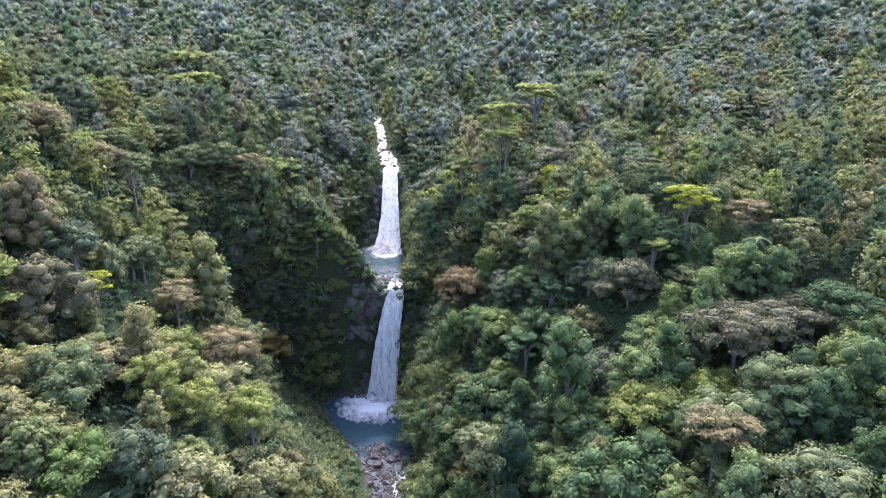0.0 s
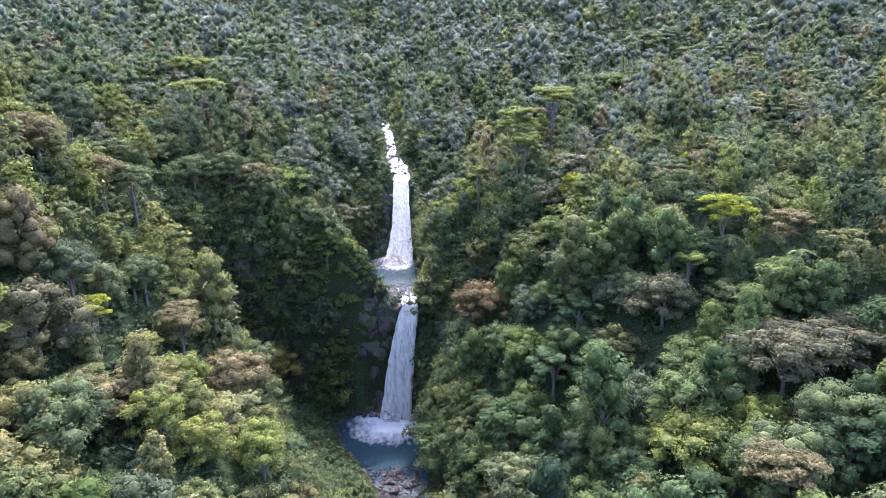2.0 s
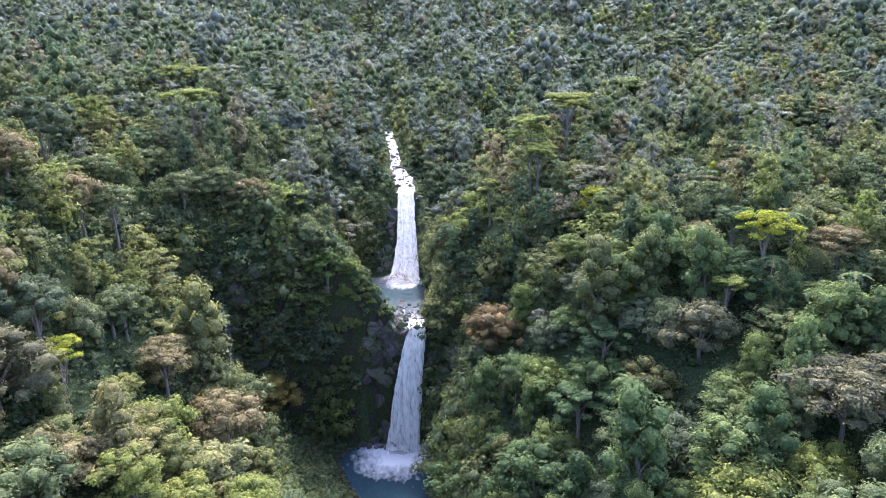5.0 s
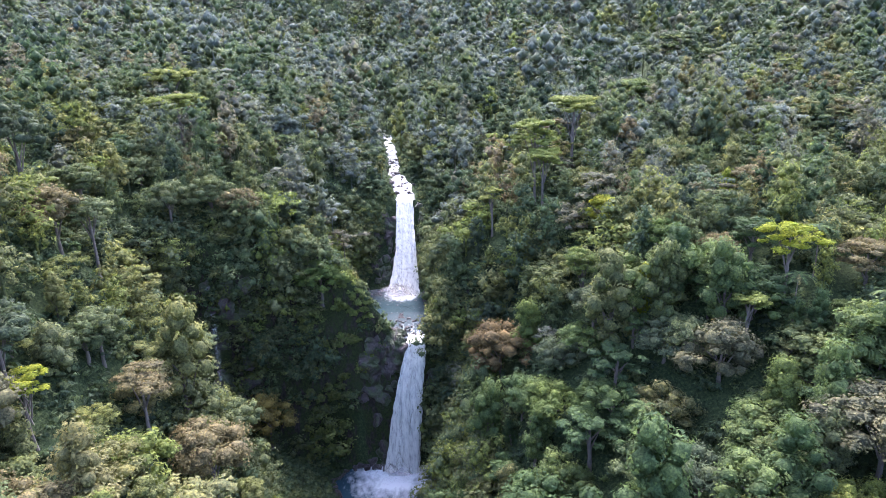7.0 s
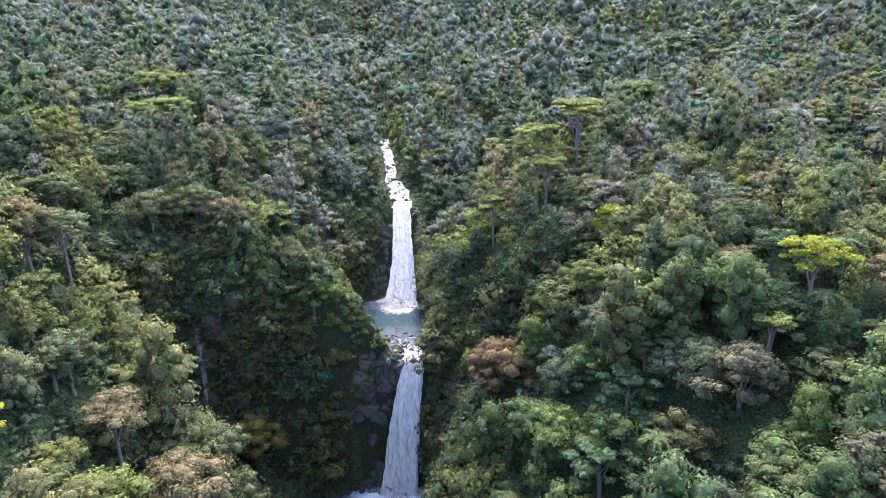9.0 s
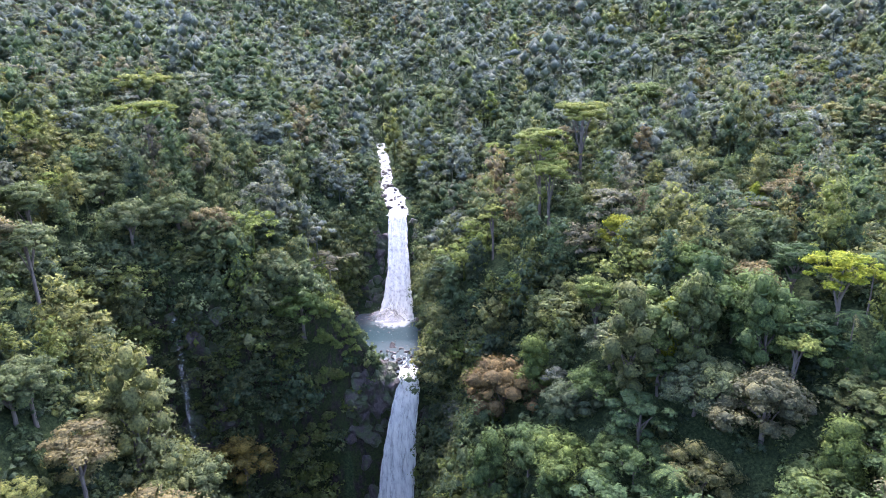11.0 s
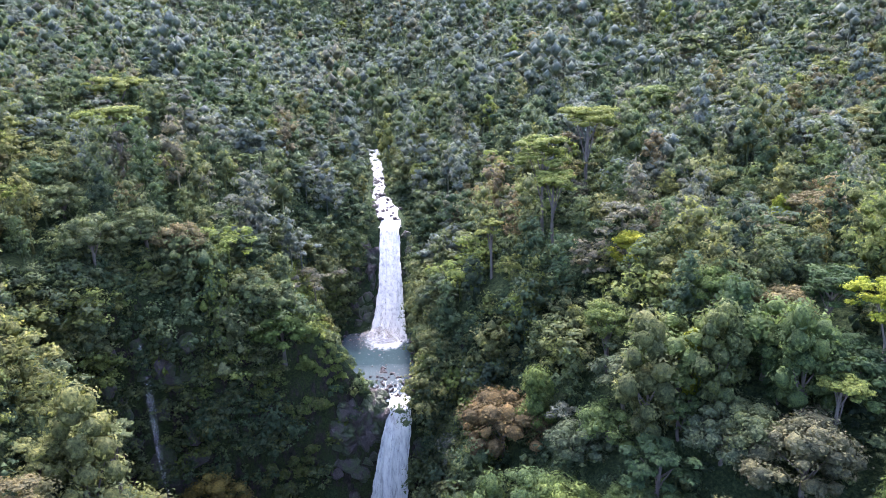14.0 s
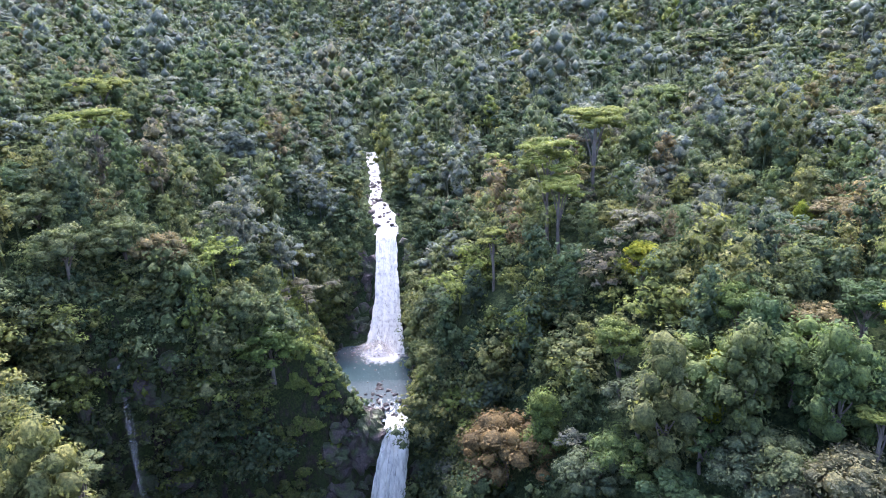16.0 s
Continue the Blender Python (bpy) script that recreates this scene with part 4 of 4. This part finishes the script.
# part of this wood wears the haze-greyed tints
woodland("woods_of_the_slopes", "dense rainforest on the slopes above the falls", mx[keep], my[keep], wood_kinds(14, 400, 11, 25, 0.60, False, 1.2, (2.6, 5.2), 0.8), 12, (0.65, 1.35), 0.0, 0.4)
mx, my, rng = scatter(8, -460, 460, 320, 650, 9.4)
keep = (clear_of_water(mx, my, 1.0) | (my > 345)) & in_fan(mx, my) & ((my < 540) | (np.abs(mx + 70) < 150))
# distance haze is put into most of these leaf tints
woodland("far_woods", "far mountain rainforest with haze painted into grey-green leaves", mx[keep], my[keep], wood_kinds(12, 500, 9, 12, 0.95, False, 1.0, (4.0, 7.6), 0.55), 13, (0.7, 1.35), 0.0, 0.85)

mx, my, rng = scatter(9, -150, 150, -110, 68, 9.0)
keep = clear_of_water(mx, my, 2.5) & ~(in_fan(mx, my) & (my > 63))
woodland("woods_downstream", "rainforest along the river below the gorge", mx[keep], my[keep], wood_kinds(8, 600, 7, 14, 1.3, False, 1.4, (4.2, 6.4)), 14)


# ---- shrubs, creepers and ferns on the cliffs and banks ----
fy, fx = np.meshgrid(np.arange(n_y - 1), np.arange(n_x - 1), indexing="ij")
P = np.stack([GX, GY, GZ], -1)
side_a, side_b = P[1:, 1:] - P[:-1, :-1], P[1:, :-1] - P[:-1, 1:]
face_n = np.cross(side_a, side_b)
face_area = np.linalg.norm(face_n, axis=-1) / 2
face_n = face_n / (2 * face_area[..., None])
face_c = (P[1:, 1:] + P[:-1, :-1] + P[1:, :-1] + P[:-1, 1:]) / 4


def growth(name, label, where, count, kinds, seed, sizes, lean=0.5, tints=(0.0, 0.75)):
    """Clumps rooted on the ground's faces, picked by area."""
    rng = np.random.RandomState(seed)
    w = (face_area * where).ravel()
    pick = rng.choice(w.size, count, p=w / w.sum())
    c, nn = face_c.reshape(-1, 3)[pick], face_n.reshape(-1, 3)[pick]
    V, F, G, T, base = [], [], [], [], 0
    for i in range(count):
        v, f3, fl = kinds[rng.randint(len(kinds))]
        s, a = rng.uniform(*sizes), rng.uniform(0, 6.283)
        ca, sa = math.cos(a) * s, math.sin(a) * s
        w3 = np.stack([v[:, 0] * ca - v[:, 1] * sa, v[:, 0] * sa + v[:, 1] * ca, v[:, 2] * s * rng.uniform(0.8, 1.3)], 1)
        n3 = np.stack([(v[:, 3] * ca - v[:, 4] * sa) / s, (v[:, 3] * sa + v[:, 4] * ca) / s, v[:, 5]], 1)
        V.append(np.c_[w3 + c[i] + nn[i] * lean * s + rng.uniform(-0.5, 0.5, 3) * np.array([1, 0.3, 1]), n3])
        F.append(f3 + base)
        G.append(fl + base)
        T.append(np.full(len(v), rng.uniform(*tints)))
        base += len(v)
    ob = new(name, from_arrays(name, np.concatenate(V), [np.concatenate(F), np.concatenate(G)], leaf_wood, tint=np.concatenate(T), smooth=True))
    return tagged(ob, label, "undergrowth", kind="stuff")


def bush_kinds(count, seed, clumps, leaves, leaf, radius, deep):
    out = []
    for n in range(count):
        v, f3, fl = crown_cloud(np.random.RandomState(seed + n), "dome" if n % 3 else "column", radius, deep, clumps, leaves, leaf, False)
        out.append((v - np.array([0, 0, deep * 0.45, 0, 0, 0]), f3, fl))
    return out


fcx, fcy, fcz = face_c[..., 0], face_c[..., 1], face_c[..., 2]
bank_l, bank_r = banks(fcy)
dry = (fcx < bank_l - 0.8) | (fcx > bank_r + 0.8)
above = fcz - np.where((fcy < 204) | ((fcx < -30) & (fcy < 207)), 0, np.where(fcy < 243, 40, np.minimum(bed(fcy), 68)))
wall = dry & ~(on_knoll(fcx, fcy) & (fcz > 37)) & (face_n[..., 2] < 0.5) & (fcy > 120) & (fcy < 275) & (fcx > -115) & (fcx < 45) & (above > 3.5 + 4 * rough(fcx, fcz, 9.0))
by_side_fall = (np.abs(fcx + 70.6) < 2.4) & (fcz < 60)
wall = wall & ~((fcy > 204) & (fcy < 246) & (fcx > bank_r) & (fcx < bank_r + 5) & (fcz < 47))
wall = wall & ~((fcx > -33) & (fcx < -21) & (fcy > 200) & (fcy < 213) & (fcz > 33))
wall = wall & ~(by_side_fall & (fcy > 186) & (fcy < 200))
# the mossy shoulder beside the lower fall keeps only low plants
bare = np.where((fcx > -45) & (fcx < -28) & (fcy > 196) & (fcy < 216) & (fcz > 24), 0.12, 1.0)
growth("cliff_creepers", "leafy creepers and shrubs hanging on the gorge cliffs", wall * bare * np.where((fcx > -36) & (fcy > 190) & (fcy < 262), 1.8, 1.0) * np.where((fcx < -38) & (fcy > 180) & (fcz < 27), 0.3, 1.0), 1750, bush_kinds(6, 700, 5, 26, 0.28, 2.1, 3.8), 21, (0.7, 1.8), 0.5, (0.14, 0.74))
growth("cliff_trees", "leafy trees leaning out from the gorge cliffs", wall * bare * (above > 7) * (np.abs(fcx + 70.6) > 7.5) * np.where((fcx < -34) & (fcy > 180) & (fcz < 30), 0.1, 1.0), 310, bush_kinds(8, 760, 13, 46, 0.29, 3.3, 6.8), 24, (0.8, 2.0), 1.3, (0.08, 0.76))
mossy = dry & (fcz > 3) & (fcz < 41) & (fcy > 192) & (fcy < 214) & (((fcx > -50) & (fcx < -28.5 - 0.04 * fcz)) | ((fcx > -11.5) & (fcx < -4))) & (face_n[..., 2] < 0.75)
growth("cliff_ferns", "small ferns and mossy plants covering the wet cliff by the fall", mossy * 1.0, 1900, bush_kinds(4, 790, 3, 16, 0.34, 1.0, 1.5), 28, (0.6, 1.5), 0.25, (0.60, 0.76))
beside = dry & (fcy > 240) & (fcy < 272) & (fcx > bank_l - 9) & (fcx < bank_r + 9)
growth("fall_side_plants", "low leafy plants on the rocks beside the upper fall", beside * 1.0, 420, bush_kinds(4, 810, 3, 14, 0.4, 1.1, 1.6), 30, (0.6, 1.5), 0.2, (0.05, 0.42))
herb = dry & (fcx < -20) & (fcx > -85) & (fcy > crest_line(fcx) + 1) & (fcy < 200) & (above > 0.8) & (face_n[..., 2] >= 0.5)
growth("slope_herbs", "bright green broad-leaved herbs covering the bank", herb * 1.0, 1700, bush_kinds(4, 720, 3, 14, 0.46, 1.2, 0.9), 22, (0.8, 1.5), 0.05, (0.16, 0.32))
knoll = on_knoll(fcx, fcy) & dry & (fcz > 37)
growth("knoll_herbs", "low bright green herbs and grass on the shoulder by the upper pool", knoll * 1.0, 1200, bush_kinds(4, 730, 3, 15, 0.4, 1.0, 0.7), 25, (0.8, 1.5), 0.05, (0.71, 0.75))
growth("shoulder_shrubs", "leafy shrubs along the edge of the mossy shoulder", knoll * (fcz > 41), 36, bush_kinds(4, 780, 9, 30, 0.5, 2.0, 3.0), 27, (0.5, 1.2), 0.3, (0.1, 0.76))
shelf = dry & (fcx > -84) & (fcx < -40) & (fcy > 186) & (fcy < 216) & (fcz > 45) & ~wall & ~on_knoll(fcx, fcy)
growth("ledge_shrubs", "leafy shrubs along the top of the shaded cliff", shelf * 1.0, 150, bush_kinds(5, 800, 9, 26, 0.44, 2.4, 4.2), 29, (0.7, 1.5), 0.4, (0.08, 0.72))
under = dry & ~on_knoll(fcx, fcy) & ((fcy < 255) | (fcx < bank_l - 2.2) | (fcx > bank_r + 2.2)) & (fcx > -120) & (fcx < 120) & (fcy > 70) & ((fcy < 246) | ((np.abs(fcx + 30) < 26) & (fcy < 330))) & (above > 1) & ~herb & ~wall
# tints stay at the dark end to paint shade between the crowns
growth("undergrowth", "leafy undergrowth between the trees, tinted dark as gap shade", under * np.where((fcy > 225) & (np.abs(fcx + 30) < 26), 4.0, np.where((fcx < -28) & (fcy < 172), 1.8, 1.0)), 4800, bush_kinds(5, 740, 3, 10, 0.46, 1.9, 2.4), 23, (0.8, 1.8), 0.2, (0.0, 0.36))


# ---- boulders ----
def boulder_mesh(seed, mat, detail=2):
    """A broken, angular stone: a ball cut by many planes."""
    rng = np.random.RandomState(seed)
    bm = bmesh.new()
    bmesh.ops.create_icosphere(bm, subdivisions=detail, radius=1)
    planes = [(Vector(rng.normal(size=3)).normalized(), rng.uniform(0.45, 0.72)) for _ in range(13)]
    for v in bm.verts:
        p = v.co.copy()
        for pl, cut in planes:
            over = p.dot(pl) - cut
            if over > 0:
                p -= pl * over
        at = Vector((seed, 0, 0))
        v.co = p * (1.35 + 0.16 * noise.noise(p * 2.6 + at) + (0.12 * noise.noise(p * 6.5 + at) + 0.07 * noise.noise(p * 13 + at) if detail > 2 else 0))
        v.co.z *= 0.8
    me = bpy.data.meshes.new("stone")
    bm.to_mesh(me)
    bm.free()
    me.materials.append(mat)
    return me


BOULDERS = [boulder_mesh(n, boulder_mat) for n in range(7)]


def boulders(spots, group, label):
    for n, (x, y, z, r, a) in enumerate(spots):
        ob = new("boulder", BOULDERS[n % 7])
        ob.matrix_basis = pose(x, y, z, 12 * math.sin(n), 12 * math.cos(n * 2), a) @ Matrix.Diagonal((r, r * 0.85, r, 1))
        tagged(ob, label, "boulder", group)


def bed_spots(seed, count, y0, y1, z, small, big, u0=0.0, u1=1.0):
    rng = np.random.RandomState(seed)
    out = []
    for _ in range(count):
        y = rng.uniform(y0, y1)
        left, right = banks(y)
        x = left + (right - left) * rng.uniform(u0, u1)
        r = small + (big - small) * rng.rand() ** 3
        out.append((x, y, z(y) + r * 0.15, r, rng.uniform(0, 360)))
    return out


boulders(bed_spots(1, 100, 145, 170, lambda y: float(bed(y)) - 0.3, 0.45, 1.9, -0.05, 0.8), "boulders below the pool", "wet dark grey boulder in the river outflow")
boulders(bed_spots(2, 30, 204.5, 221, lambda y: 39.4, 0.45, 1.6, 0.0, 1.05), "boulders between the falls", "wet dark boulder in the white rapids")
boulders(bed_spots(3, 46, 205, 241, lambda y: 40.0, 0.6, 2.0, 0.92, 1.22), "boulders between the falls", "wet dark boulder beside the upper pool")
boulders(bed_spots(4, 30, 224, 244, lambda y: 39.8, 0.4, 1.4, -0.12, 0.06), "boulders between the falls", "wet dark boulder beside the upper pool")
boulders([(-39 + 1.15 * n, 200.6 + 1.2 * math.sin(n * 2.3), 0.1, 0.9 + 0.5 * math.sin(n * 1.7) ** 2, 50 * n) for n in range(13)], "boulders below the pool", "wet dark stone at the foot of the cliff")
boulders(bed_spots(5, 34, 170, 200, lambda y: -0.2, 0.3, 1.1, -0.1, 0.02), "boulders below the pool", "wet dark stone on the pool shore")
boulders(bed_spots(6, 44, 263, 305, lambda y: float(bed(y)), 0.5, 1.3, -0.1, 1.1), "boulders of the upper stream", "dark boulder beside the upper stream")


# ---- rock outcrops on the cliffs beside the falls ----
def cliff_y(x, z):
    """How far back the cliff stands at that height."""
    ys = np.arange(180.0, 268.0, 0.25)
    zs = height(np.full_like(ys, x), ys)
    start = np.argmax((ys > (236 if z > 40.5 and x > -45 else 180)) & (zs >= z))
    return float(ys[start])


def outcrops(seed, count, x0, x1, y_of, z0, z1, small, big, label):
    rng = np.random.RandomState(seed)
    for n in range(count):
        x, z, r = rng.uniform(x0, x1), rng.uniform(z0, z1), rng.uniform(small, big)
        y = y_of(x, z)
        ob = new("rock_outcrop", OUTCROPS[n % len(OUTCROPS)])
        ob.matrix_basis = pose(x, y + r * 0.35, z, rng.uniform(-20, 20), rng.uniform(-20, 20), rng.uniform(0, 360)) @ Matrix.Diagonal((r, r * 0.8, r * rng.uniform(0.8, 1.4), 1))
        tagged(ob, label, "rock", "rock outcrops by the falls")


OUTCROPS = [boulder_mesh(20 + n, ledge_mat, 3) for n in range(6)]
CLIFF = "dark wet rock outcrop on the cliff beside the waterfall"
outcrops(1, 26, -33, -23, cliff_y, 1, 36, 1.4, 3.0, CLIFF)
outcrops(2, 14, -13.5, -9, cliff_y, 1, 36, 1.2, 2.6, CLIFF)
outcrops(3, 24, -34, -26.5, cliff_y, 41, 64, 1.2, 2.6, CLIFF)
outcrops(4, 22, -19.5, -14.5, cliff_y, 41, 66, 1.0, 2.4, CLIFF)
outcrops(5, 34, -33, -21.5, lambda x, z: cliff_y(x, z - 1.5) - 0.6, 30.0, 39.5, 1.6, 3.0, "brown wet rock ledge at the brink of the lower fall")
outcrops(7, 14, -31.5, -22, lambda x, z: 204.0 + 2.0 * math.sin(x * 5), 38.8, 40.0, 1.2, 2.4, "brown wet rock ledge at the brink of the lower fall")
outcrops(6, 34, -79, -61, cliff_y, 18, 60, 1.5, 3.4, "dark rock outcrop on the shaded cliff")


def rubble(name, label, seed, count, y0, y1, z, small, big, u0, u1):
    """Many small broken stones in one object."""
    rng = np.random.RandomState(seed)
    src = [boulder_mesh(60 + n, boulder_mat, 1) for n in range(4)]
    kinds = [(np.array([v.co[:] for v in me.vertices]), np.array([p.vertices[:] for p in me.polygons])) for me in src]
    V, F, base = [], [], 0
    for n in range(count):
        v, f = kinds[n % 4]
        y = rng.uniform(y0, y1)
        left, right = banks(y)
        x = left + (right - left) * rng.uniform(u0, u1)
        r, a = rng.uniform(small, big), rng.uniform(0, 6.283)
        c, sn = math.cos(a) * r, math.sin(a) * r
        V.append(np.stack([v[:, 0] * c - v[:, 1] * sn + x, v[:, 0] * sn + v[:, 1] * c + y, v[:, 2] * r + z(y)], 1))
        F.append(f + base)
        base += len(v)
    tagged(new(name, from_arrays(name, np.concatenate(V), [np.concatenate(F)], [boulder_mat])), label, "stones", kind="stuff")


rubble("river_rubble", "dark broken stones in the outflow of the pool", 1, 420, 144, 173, lambda y: float(bed(y)) - 0.15, 0.2, 0.6, -0.08, 0.9)
rubble("shore_rubble", "dark broken stones along the pool shore", 2, 200, 168, 201, lambda y: -0.1, 0.2, 0.7, -0.16, 0.03)
rubble("rapids_rubble", "dark stones between the two falls", 3, 100, 205, 243, lambda y: 39.7, 0.2, 0.6, -0.05, 1.12)
